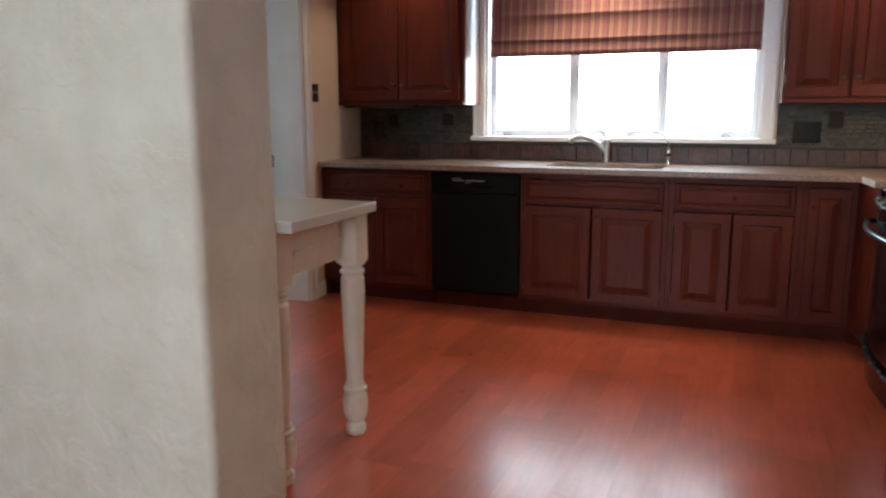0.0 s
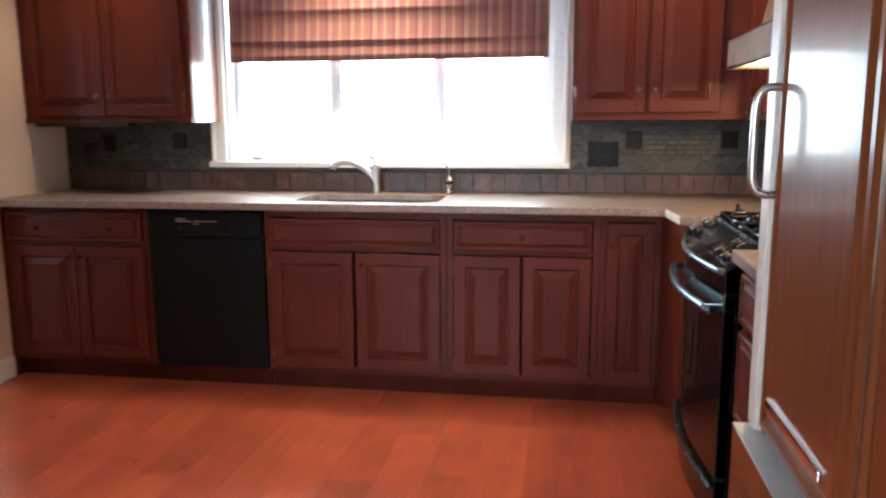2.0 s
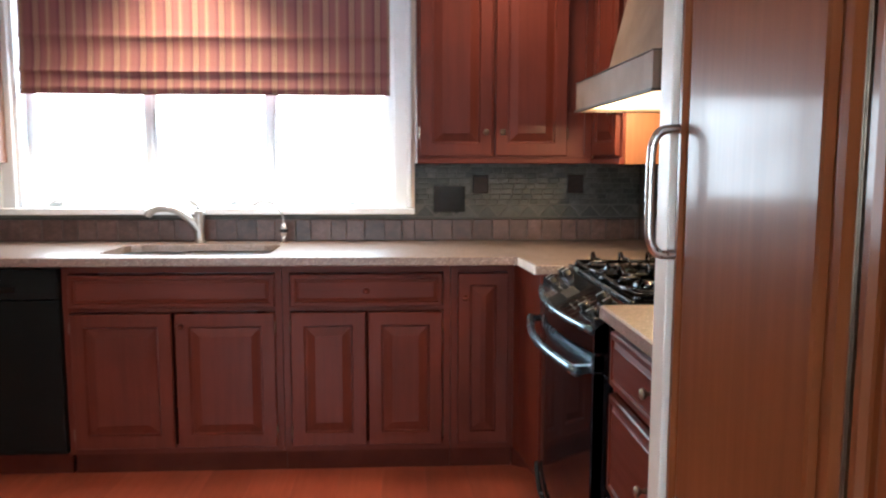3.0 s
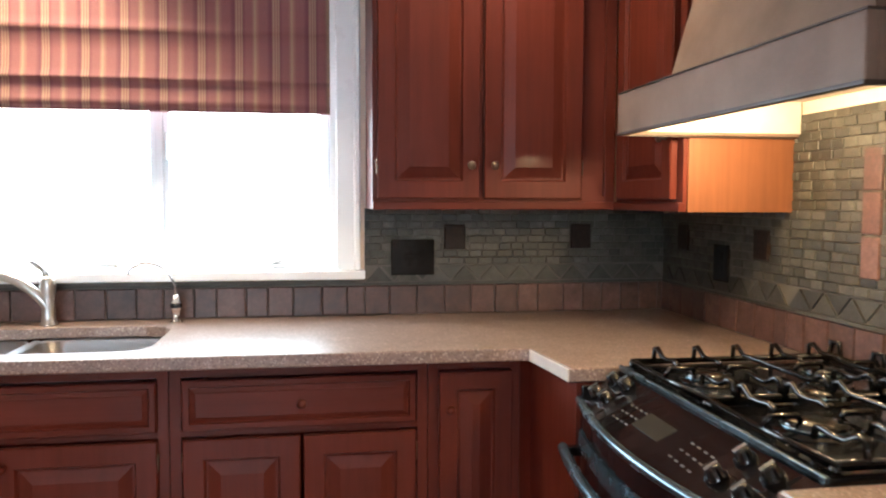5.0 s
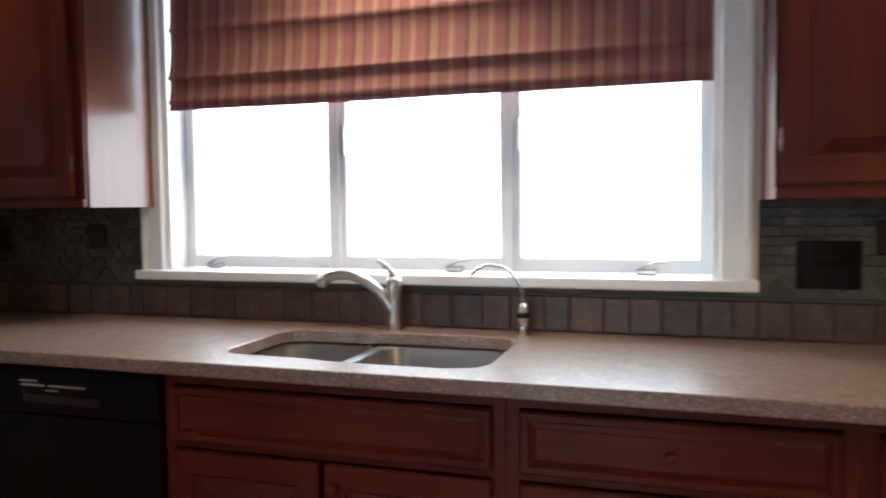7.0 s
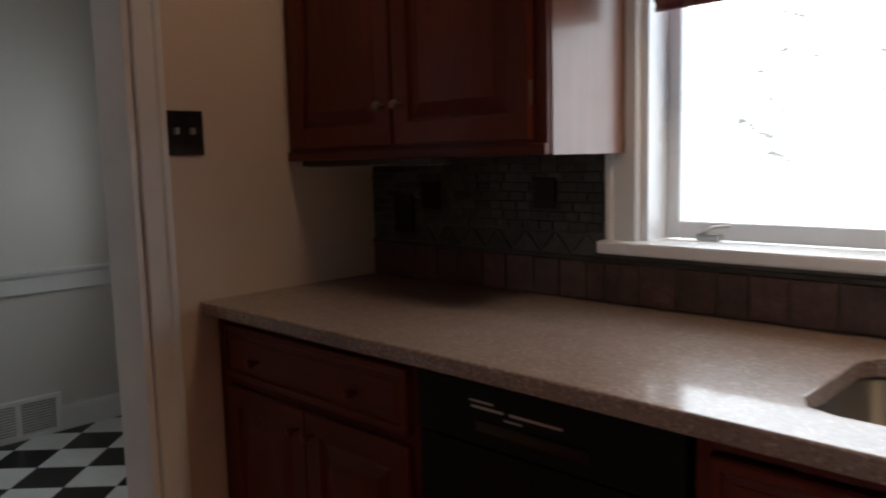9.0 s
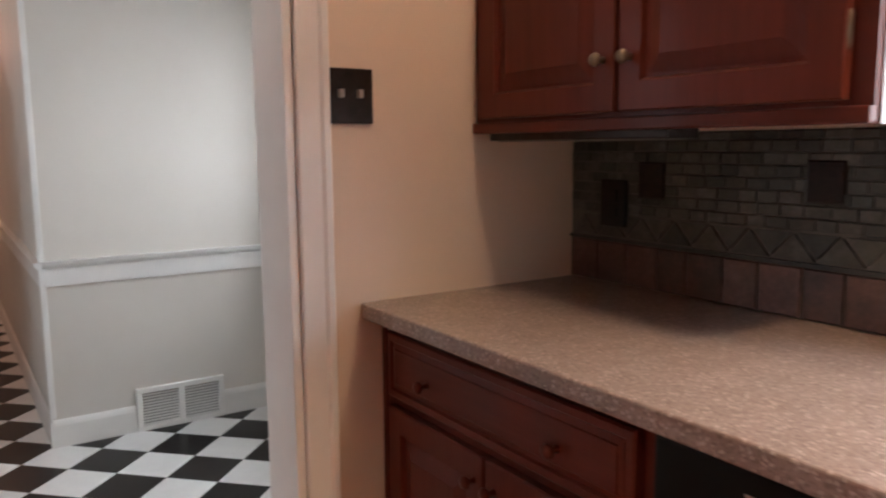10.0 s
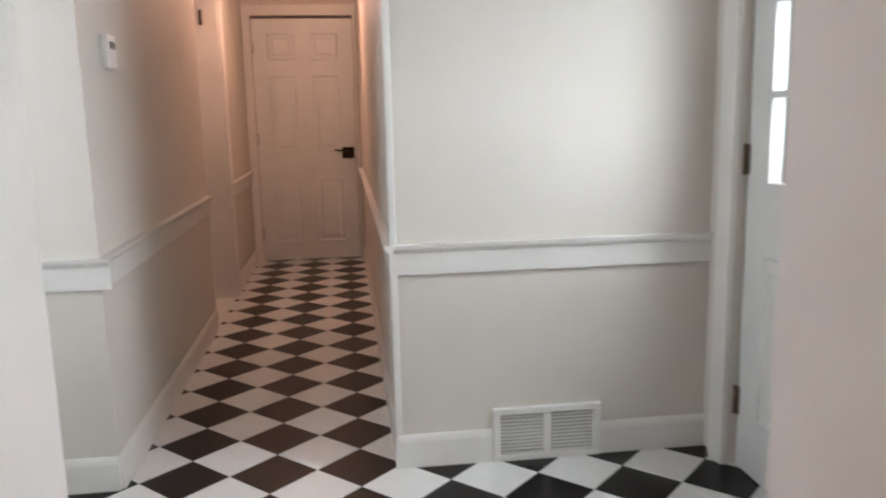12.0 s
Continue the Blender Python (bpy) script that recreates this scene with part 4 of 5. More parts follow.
# ---- range, hood ----
def gas_range():
    """Local x runs along the front, from the far end; -y is the front."""
    ob = thing("gas_range", (3.405, -0.965, 0.012), "black slide-in gas range with curved front and iron grates", "range", -90)
    w = 0.785

    def bowed(depth, y0, n=16):
        return [(w * k / n, y0 - depth * math.sin(math.pi * k / n)) for k in range(n + 1)]

    part("body", box(0.004, 0.02, 0.03, w - 0.004, 0.66, 0.9, 0.004), BLACK, ob)
    part("side_trim", box(0.0, -0.014, 0.02, 0.012, 0.03, 0.9, 0.003), BLACK, ob)
    part("side_trim", box(w - 0.012, -0.014, 0.02, w, 0.03, 0.9, 0.003), BLACK, ob)
    part("oven_door", prism(bowed(0.036, -0.016) + [(w, 0.018), (0, 0.018)], 0.2, 0.74), BLACK_GLASS, ob, "black glass oven door", False)
    part("warming_drawer", prism(bowed(0.036, -0.016) + [(w, 0.018), (0, 0.018)], 0.04, 0.188), BLACK, ob)
    part("drawer_lip", tube([(x, y - 0.012, 0.165) for x, y in bowed(0.036, -0.016)], 0.01, 8), RANGE_GREY, ob, "grey curved drawer lip", smooth=True)
    part("door_trim", prism(bowed(0.04, -0.019) + [(w, 0.018), (0, 0.018)], 0.745, 0.79), RANGE_GREY, ob, "grey curved trim")
    hb = bowed(0.045, -0.058)
    handle = part("oven_handle", tube([(x, y, 0.745) for x, y in hb], 0.014, 10), RANGE_GREY, ob, "grey curved oven handle", True)
    for x in (0.03, w - 0.03):
        part("handle_post", box(x - 0.012, -0.066, 0.735, x + 0.012, -0.012, 0.758, 0.004), BLACK, handle)
    # sloped console whose top rises from the curved lip to the cooktop
    rim = bowed(0.048, -0.014)
    bm = bmesh.new()
    low, lip, crest, foot = ([bm.verts.new((x, y, z)) for x, y, z in row] for row in (
        [(x, y, 0.8) for x, y in rim], [(x, y, 0.865) for x, y in rim], [(x, 0.09, 0.936) for x, y in rim], [(x, 0.09, 0.8) for x, y in rim]))
    for a, b in ((low, lip), (lip, crest), (crest, foot), (foot, low)):
        for k in range(len(rim) - 1):
            bm.faces.new((a[k], a[k + 1], b[k + 1], b[k]))
    for k in (0, -1):
        bm.faces.new((low[k], lip[k], crest[k], foot[k]))
    console = part("console", bm, BLACK, ob, "sloping black control console")
    part("console_lip", tube([(x, y - 0.004, 0.862) for x, y in rim], 0.011, 10), RANGE_GREY, ob, "grey rounded console lip", True)

    def on_slope(o, x, y):
        y0 = -0.014 - 0.048 * math.sin(math.pi * x / w)
        run = 0.09 - y0
        o.location = (x, y, 0.865 + 0.071 * (y - y0) / run)
        o.rotation_euler = (math.atan2(0.071, run), 0, 0)

    KEY_GREY = paint("dim_key_print", (0.05, 0.05, 0.05), (0.075, 0.07, 0.068), 0.6)
    DISPLAY = paint("grey_display", (0.016, 0.015, 0.012), (0.024, 0.022, 0.017), 0.5, 6.0)
    DISPLAY.node_tree.nodes["Principled BSDF"].inputs["Specular IOR Level"].default_value = 0.12
    on_slope(part("display", box(-0.06, -0.024, -0.002, 0.06, 0.024, 0.0015, 0.001), DISPLAY, console, "dark grey display window"), 0.36, 0.012)
    for i in range(4):
        for j in range(3):
            for kx in (0.215, 0.49):
                on_slope(part("key", box(-0.006, -0.002, -0.001, 0.006, 0.002, 0.001), KEY_GREY, console), kx + 0.024 * i, -0.016 + 0.022 * j)
    for kx, ky in ((0.05, 0.012), (0.05, 0.056), (0.115, 0.008), (0.115, 0.058), (0.62, 0.004), (0.62, 0.056), (0.7, 0.008), (0.7, 0.056)):
        k = part("burner_knob", lathe([(0.02, 0), (0.02, 0.006), (0.016, 0.01), (0.014, 0.024), (0.004, 0.026)], 16), BLACK, console, "black burner knob", True)
        on_slope(k, kx, ky)
        part("knob_mark", boxes((-0.002, -0.013, 0.025, 0.002, 0.013, 0.028)), STEEL, k)
    deck = part("cooktop", box(0.0, 0.085, 0.9, w, 0.66, 0.945, 0.006), BLACK, ob)
    for bx, by, r in ((0.19, 0.22, 0.05), (0.57, 0.22, 0.058), (0.19, 0.51, 0.045), (0.57, 0.51, 0.05), (0.38, 0.37, 0.04)):
        b = part("burner", lathe([(r * 1.35, 0), (r * 1.3, 0.006), (r, 0.008), (r, 0.018), (r * 0.9, 0.024), (r * 0.2, 0.026)], 22), BLACK_MATT, deck, "round burner", True)
        b.location = (bx, by, 0.944)
        part("burner_ring", lathe([(r * 1.02, 0.007), (r * 1.06, 0.009), (r * 1.06, 0.013), (r * 1.02, 0.015)], 22), RANGE_GREY, b, "metal burner ring", True)
    part("deck_trim", box(0.0, 0.083, 0.936, w, 0.092, 0.9475, 0.002), RANGE_GREY, ob, "thin metal strip behind the console")
    for gx0, gx1 in ((0.018, 0.385), (0.4, 0.767)):
        gy0, gy1, gz = 0.112, 0.64, 0.976
        mid = (gx0 + gx1) / 2
        bm = tube([(gx0, gy0, 0.957), (gx1, gy0, 0.957), (gx1, gy1, 0.957), (gx0, gy1, 0.957)], 0.009, 6, closed=True)
        for y in (gy0 + 0.055, gy0 + 0.16, gy0 + 0.265, gy0 + 0.37, gy0 + 0.475):
            ends = ((gx0, mid - 0.055), (mid + 0.055, gx1)) if abs(y - gy0 - 0.11) < 0.06 or abs(y - gy0 - 0.42) < 0.06 else ((gx0, gx1),)
            for a, b in ends:
                lift_a, lift_b = (0.013 if a == gx0 else 0.0), (0.013 if b == gx1 else 0.0)
                tube([(a, y, 0.957), (a + 0.004, y, gz + lift_a), (a + 0.02, y, gz + lift_a + 0.004), (a + 0.05, y, gz), (b - 0.05, y, gz), (b - 0.02, y, gz + lift_b + 0.004), (b - 0.004, y, gz + lift_b), (b, y, 0.957 if lift_b else gz - 0.006)], 0.0062, 6, bm)
        for y in (gy0 + 0.107, gy0 + 0.422):
            for sgn in (-1, 1):
                tube([(mid, y + sgn * 0.11, 0.962), (mid, y + sgn * 0.1, gz + 0.004), (mid, y + sgn * 0.045, gz + 0.004), (mid, y + sgn * 0.04, gz - 0.006)], 0.006, 6, bm)
        for x in (gx0 + 0.03, mid, gx1 - 0.03):
            tube([(x - 0.022, gy1, 0.957), (x - 0.016, gy1, gz + 0.022), (x + 0.016, gy1, gz + 0.022), (x + 0.022, gy1, 0.957)], 0.0065, 6, bm)
        for x in (gx0, gx1):
            for y in (gy0, gy1):
                tube([(x, y, 0.944), (x, y, 0.957)], 0.009, 6, bm)
        part("grate", bm, BLACK_MATT, ob, "black cast-iron grate", True)


gas_range()


def range_hood():
    ob = thing("range_hood", (RIGHT - 0.001, -0.806, 1.54), "taupe plastered range hood with lit underside", "range hood", -90)
    w, d, h = 0.93, 0.52, 0.105
    part("front_band", box(0, -d, 0, w, -d + 0.02, h, 0.004), HOOD_PAINT, ob)
    for x in (0.0, w - 0.02):
        part("side_band", box(x, -d + 0.02, 0, x + 0.02, 0, h, 0.004), HOOD_PAINT, ob)
    part("band_bead", boxes((-0.005, -d - 0.005, -0.004, w + 0.005, -d + 0.015, 0.003, 0.001), (-0.005, -d + 0.015, -0.004, 0.012, 0, 0.003, 0.001), (w - 0.012, -d + 0.015, -0.004, w + 0.005, 0, 0.003, 0.001)), HOOD_BEAD, ob, "brown bead along the lower edge")
    part("crown_bead", boxes((-0.003, -d - 0.003, h, w + 0.003, 0, h + 0.003, 0.001)), HOOD_BEAD, ob, "thin brown bead along the upper edge")
    bm, loops = bmesh.new(), []
    for k in range(9):
        t = k / 8
        x0, x1, y0, z = 0.1 + 0.17 * t, w - 0.1 - 0.17 * t, -d + 0.09 + 0.17 * t, h + 0.003 + t * 0.845
        loops.append([bm.verts.new(p) for p in ((x0, y0, z), (x1, y0, z), (x1, 0, z), (x0, 0, z))])
    for a, b in zip(loops, loops[1:]):
        for k in range(4):
            bm.faces.new((a[k], a[(k + 1) % 4], b[(k + 1) % 4], b[k]))
    bm.faces.new(loops[0])
    bm.faces.new(loops[-1])
    part("canopy", bm, HOOD_PAINT, ob)
    part("liner", boxes((0.02, -d + 0.02, h - 0.012, w - 0.02, 0, h - 0.004), (0.02, -d + 0.02, 0.008, w - 0.02, -d + 0.026, h - 0.012), (0.02, -d + 0.026, 0.008, 0.026, -0.006, h - 0.012), (w - 0.026, -d + 0.026, 0.008, w - 0.02, -0.006, h - 0.012)), LIGHT_EDGE, ob, "pale hood liner")
    for x in (w / 2 - 0.2, w / 2 + 0.2):
        bulb = part("bulb", lathe([(0.012, h - 0.012), (0.014, h - 0.03), (0.024, h - 0.028), (0.026, h - 0.034), (0.018, h - 0.042), (0.004, h - 0.045)], 16), BULB, ob, "glowing hood bulb", True)
        bulb.location = (x, -d + 0.2, 0)
        lamp("hood_light", "POINT", (RIGHT - 0.001 - d + 0.2, -0.806 - x, 1.584), HOOD_W / 2, (1.0, 0.64, 0.32), 0.014)


range_hood()

# drawers between range and refrigerator
base_unit(0, 0.755, "cherry drawer cabinet between range and refrigerator", [
    dict(x=0.025, z=0.735, w=0.705, h=0.15, knobs=((0.36, 0.085),), flat=True),
    dict(x=0.025, z=0.435, w=0.705, h=0.275, knobs=((0.34, 0.145),), flat=True),
    dict(x=0.025, z=0.13, w=0.705, h=0.28, knobs=((0.34, 0.14),), flat=True)], -90, (3.445, -1.77, 0), 0.6)


def refrigerator():
    """Wood-clad refrigerator; local x runs along the front, -y is the front."""
    ob = thing("refrigerator", (3.33, -2.56, 0), "wood-panelled refrigerator with steel loop handle", "refrigerator", -90)
    w = 1.07
    part("case", box(0.0, 0.02, 0.06, w, 0.72, 2.13, 0.004), BLACK_MATT, ob)
    part("edge_strip", box(-0.006, -0.042, 0.722, 0.05, 0.02, 2.13, 0.003), LIGHT_EDGE, ob, "pale metal edge strip")
    part("strip_foot", box(0.052, -0.03, 0.722, 0.07, 0.015, 0.735, 0.003), NICKEL, ob, "small brass-coloured hinge pin")
    rings = [(0, 0.0), (0, -0.022), (0.004, -0.032), (0.014, -0.039), (0.026, -0.04), (0.03, -0.033), (0.034, -0.031), (0.048, -0.031), (0.054, -0.038), (0.06, -0.04)]
    for k in range(2):
        door = part("door", ring_panel(0.486, 1.39, rings), FRIDGE_WOOD, ob, "brown wooden door panel")
        door.location = (0.064 + 0.494 * k, 0, 0.732)
        # strip added for the window's highlight on the lower panel moulding
        part("door_highlight", box(0.066, -0.046, 0.07, 0.38, -0.039, 0.088, 0.003), CHROME, door, "chrome strip in place of a highlight on the door's moulding")
        if k == 0:
            loop = [(0, 0, 0.0), (0, -0.028, 0.002), (0, -0.042, 0.018), (0, -0.046, 0.05), (0, -0.046, 0.147), (0, -0.042, 0.179), (0, -0.028, 0.195), (0, 0, 0.197)]
            h = part("handle", tube(curve_points(loop, 5), 0.0075, 10), STEEL, door, "brushed steel loop handle", True)
            h.location = (0.016, -0.036, 0.465)
    for x in (0.5515, 0.5565):
        part("seam_trim", box(x - 0.0012, -0.034, 0.734, x + 0.0012, 0.0, 2.12, 0.0005), NICKEL, ob, "thin metal trim between the doors")
    part("door_gap", box(0.0, 0.0, 0.722, w, 0.02, 0.732), BLACK, ob)
    drawer = part("freezer_drawer", ring_panel(w - 0.012, 0.62, [(0, 0.0), (0, -0.067), (0.004, -0.072), (0.075, -0.072), (0.08, -0.062), (0.088, -0.062), (0.106, -0.07), (0.11, -0.07)]), FRIDGE_WOOD, ob, "brown wooden freezer drawer")
    drawer.location = (0.006, 0, 0.098)
    part("drawer_top", box(0.006, -0.074, 0.7185, w - 0.006, -0.0005, 0.7205, 0.0005), paint("grey_drawer_edge", (0.3, 0.35, 0.38), (0.36, 0.41, 0.44), 0.35, 4.0), ob, "grey metal top edge of the drawer")
    bar = [(0, 0, 0.02), (0, -0.022, 0.012), (0.012, -0.034, 0.0), (0.1, -0.037, -0.006), (0.188, -0.034, 0.0), (0.2, -0.022, 0.012), (0.2, 0, 0.02)]
    h = part("handle", tube(curve_points(bar, 5), 0.0075, 10), STEEL, drawer, "brushed steel drawer handle", True)
    h.location = (0.11, -0.07, 0.4)
    part("toe_grille", box(0.01, 0.03, 0.0, w - 0.01, 0.06, 0.07), BLACK_MATT, ob)


refrigerator()
over = thing("wall_cabinet", (3.36, -2.56, 2.14), "cherry bridge cabinet above the refrigerator", "cabinet", -90, "wall cabinets")
part("body", box(0, 0, 0, 1.07, 0.68, 0.34), CHERRY, over)
for i in range(2):
    front(over, 0.02 + 0.52 * i, 0.02, 0.51, 0.3)


# ---- the white table ----
def turned_leg():
    """Square block above, turned shaft with rings and a bun foot."""
    prof = [(0.022, 0.0), (0.031, 0.006), (0.036, 0.025), (0.034, 0.045), (0.024, 0.058), (0.03, 0.064), (0.037, 0.072), (0.043, 0.1), (0.045, 0.135), (0.041, 0.17), (0.034, 0.185), (0.042, 0.192), (0.042, 0.203), (0.034, 0.21), (0.034, 0.222), (0.03, 0.23), (0.032, 0.3), (0.037, 0.45), (0.041, 0.6), (0.04, 0.655), (0.034, 0.668), (0.042, 0.675), (0.042, 0.686), (0.034, 0.692), (0.036, 0.705), (0.046, 0.712), (0.046, 0.72)]
    bm = lathe([(r * 1.14, z) for r, z in prof], 24)
    add_box(bm, -0.047, -0.047, 0.718, 0.047, 0.047, 0.912, 0.004)
    return bm


def table():
    x0, x1, y0, y1 = 0.02, 1.43, -3.186, -2.58
    ob = thing("work_table", (0, 0, 0), "cream painted table with turned legs beside the stucco wall", "table")
    part("tabletop", box(x0, y0, 0.912, x1, y1, 0.952, 0.006), paint("glossy_table_top", (0.5, 0.47, 0.42), (0.58, 0.55, 0.5), 0.14, 5.0, 160, 0.03), ob, "smooth glossy pale top")
    for x, y in ((x0 + 0.075, y0 + 0.075), (x1 - 0.11, y0 + 0.05), (x0 + 0.075, y1 - 0.075), (x1 - 0.075, y1 - 0.075)):
        leg = part("leg", turned_leg(), CREAM, ob, "turned cream leg")
        leg.location = (x, y, 0)
    for (ax, ay, bx, by) in ((x1 - 0.115, y0 + 0.137, x1 - 0.09, y1 - 0.137), (x0 + 0.09, y0 + 0.137, x0 + 0.115, y1 - 0.137), (x0 + 0.137, y1 - 0.115, x1 - 0.137, y1 - 0.09), (x0 + 0.137, y0 + 0.09, x1 - 0.137, y0 + 0.115)):
        part("apron", box(ax, ay, 0.742, bx, by, 0.912), CREAM, ob)
    part("apron_bead", boxes((x1 - 0.094, y0 + 0.13, 0.812, x1 - 0.078, y1 - 0.137, 0.826, 0.003)), CREAM, ob)


table()


# ---- plates, register, small wall things ----
def switch_plate():
    ob = thing("switch_plate", (0.0, -0.676, 1.418), "dark bronze two-gang switch plate on the tan wall", "light switch", 90)
    part("plate", box(-0.058, -0.007, -0.06, 0.058, 0, 0.06, 0.003), BRONZE, ob)
    for x in (-0.023, 0.023):
        part("toggle", boxes((x - 0.006, -0.019, -0.004, x + 0.006, -0.006, 0.014, 0.002)), TOGGLE, ob, "pale toggle")
        for z in (-0.03, 0.03):
            s = part("screw", lathe([(0.003, 0), (0.003, -0.0012), (0.001, -0.0015)], 8, "y"), BRONZE, ob)
            s.location = (x, -0.007, z)


switch_plate()


def outlet_plate(place, w, h, turn, label, gangs):
    ob = thing("outlet_plate", place, label, "outlet", turn)
    part("plate", box(-w / 2, -0.016, -h / 2, w / 2, -0.008, h / 2, 0.002), BLACK_MATT, ob)
    for k in range(gangs):
        x = (k - (gangs - 1) / 2) * 0.046
        for z in (-0.02, 0.02):
            part("socket", box(x - 0.014, -0.0185, z - 0.014, x + 0.014, -0.016, z + 0.014, 0.002), BLACK_MATT, ob)


outlet_plate((3.092, -0.004, 1.16), 0.155, 0.128, 0, "black double outlet plate on the slate tiles", 2)
outlet_plate((0.163, -0.004, 1.16), 0.085, 0.118, 0, "black outlet plate on the slate tiles", 1)
outlet_plate((RIGHT - 0.004, -0.45, 1.165), 0.085, 0.12, -90, "black outlet plate on the slate tiles", 1)


def register():
    ob = thing("wall_register", (-2.135, -0.75, -0.012), "white louvred heating register at the baseboard", "vent", 90)
    w, h = 0.41, 0.205
    part("frame", boxes((0, -0.022, 0, w, 0, 0.024, 0.003), (0, -0.022, h - 0.024, w, 0, h, 0.003), (0, -0.022, 0.024, 0.026, 0, h - 0.024, 0.003), (w - 0.026, -0.022, 0.024, w, 0, h - 0.024, 0.003), (w / 2 - 0.014, -0.022, 0.024, w / 2 + 0.014, 0, h - 0.024, 0.003)), WHITE, ob)
    part("backing", box(0.02, -0.003, 0.02, w - 0.02, -0.001, h - 0.02), GROUT, ob)
    for k in range(11):
        z = 0.026 + k * 0.0141
        for x0, x1 in ((0.026, w / 2 - 0.014), (w / 2 + 0.014, w - 0.026)):
            part("slat", extrude_x([(-0.018, z), (-0.0175, z + 0.0018), (-0.007, z + 0.0068), (-0.0075, z + 0.005)], x0, x1), WHITE, ob)


register()
thermo = thing("thermostat", (-2.42, -2.09, 1.52), "small white thermostat on the corridor wall", "thermostat", 180)
part("case", box(-0.05, -0.028, -0.06, 0.05, 0, 0.06, 0.008), WHITE, thermo)
part("dial", box(-0.03, -0.031, 0.01, 0.03, -0.028, 0.035, 0.001), GROUT, thermo)


def under_cabinet_light():
    ob = thing("under_cabinet_light", (0.03, -0.31, UP + 0.001), "slim dark under-cabinet light, switched off", "light")
    part("housing", box(0, 0, -0.018, 0.55, 0.09, 0.024, 0.004), BRONZE, ob)
    part("diffuser", box(0.02, 0.012, -0.0205, 0.53, 0.078, -0.018, 0.001), GROUT, ob, "grey plastic diffuser")


under_cabinet_light()


# ---- lamps ----
def flush_light():
    x, y = -4.93, -1.58
    ob = thing("ceiling_light", (x, y, HALL_CEIL), "glass bowl ceiling light in the corridor", "ceiling light")
    part("canopy", lathe([(0.07, 0), (0.075, -0.01), (0.06, -0.03), (0.02, -0.035)], 24), WHITE, ob, smooth=True)
    part("bowl", lathe([(0.1, -0.034), (0.135, -0.06), (0.14, -0.1), (0.13, -0.145), (0.1, -0.18), (0.05, -0.192)], 28), BULB, ob, "glowing frosted bowl", True)
    part("finial_cap", lathe([(0.05, -0.19), (0.078, -0.194), (0.07, -0.206), (0.03, -0.216), (0.006, -0.222)], 24), BRONZE, ob, "bronze cap under the bowl", True)
    lamp("corridor_light", "POINT", (x, y, HALL_CEIL - 0.33), HALL_W, (1.0, 0.5, 0.36), 0.1)


flush_light()


def downlight(x, y, power):
    ob = thing("ceiling_downlight", (x, y, CEIL), "round recessed downlight in the kitchen ceiling", "ceiling light", 0.0, "ceiling downlights")
    part("ring", lathe([(0.055, -0.002), (0.06, -0.006), (0.085, -0.006), (0.088, -0.0005)], 28), WHITE, ob, smooth=True)
    part("lens", lathe([(0.055, -0.001), (0.053, -0.003), (0.01, -0.0035)], 24), BULB, ob, "glowing lens")
    data = lamp("kitchen_downlight", "SPOT", (x, y, CEIL - 0.02), power, WARM, 0.09)
    data.data.spot_size, data.data.spot_blend = radians(115), 0.6


for dx, dy, dp in ((0.6, -0.52, 1.3), (1.85, -0.34, 5.4), (3.3, -0.66, 2.05), (1.9, -2.1, 1.75)):
    downlight(dx, dy, CAN_W * dp)

# unseen window behind the walker, added to bring daylight of the room there
south = thing("window_2", (0, 0, 0), "assumed unseen window of the room before the kitchen", "window", kind="structure")
part("window_frame", boxes((0.6, -7.2, 0.8, 0.66, -7.1, 2.2), (2.54, -7.2, 0.8, 2.6, -7.1, 2.2), (1.57, -7.2, 0.8, 1.63, -7.1, 2.2), (0.66, -7.2, 0.8, 2.54, -7.1, 0.86), (0.66, -7.2, 2.14, 2.54, -7.1, 2.2)), WHITE, south)
setting("backdrop_south", box(-4.0, -9.0, -0.2, 7.0, -8.95, 9.0), SKYLIGHT, "glowing sky behind the assumed dining window", "sky")


# ---- pieces: floor planks, hall tiles, splashback tiles ----
def shared(name, mesh, parent, place, turn=0.0):
    ob = new(name, mesh)
    ob.parent = parent
    ob.matrix_parent_inverse = Matrix()
    ob.matrix_local = pose(*place, 0, 0, turn)
    return ob


def mesh_of(name, bm, mat):
    me = bpy.data.meshes.new(name)
    bmesh.ops.recalc_face_normals(bm, faces=bm.faces)
    bm.to_mesh(me)
    bm.free()
    me.materials.append(mat)
    return me


def chamfered(w, d, h, c=0.0015):
    """A cheap block with a chamfered top, centred, top at z = 0."""
    bm, loops = bmesh.new(), []
    for inset, z in ((0, -h), (0, -c), (c, 0)):
        loops.append([bm.verts.new(p) for p in ((-w / 2 + inset, -d / 2 + inset, z), (w / 2 - inset, -d / 2 + inset, z), (w / 2 - inset, d / 2 - inset, z), (-w / 2 + inset, d / 2 - inset, z))])
    for a, b in zip(loops, loops[1:]):
        for k in range(4):
            bm.faces.new((a[k], a[(k + 1) % 4], b[(k + 1) % 4], b[k]))
    bm.faces.new(loops[-1])
    return bm


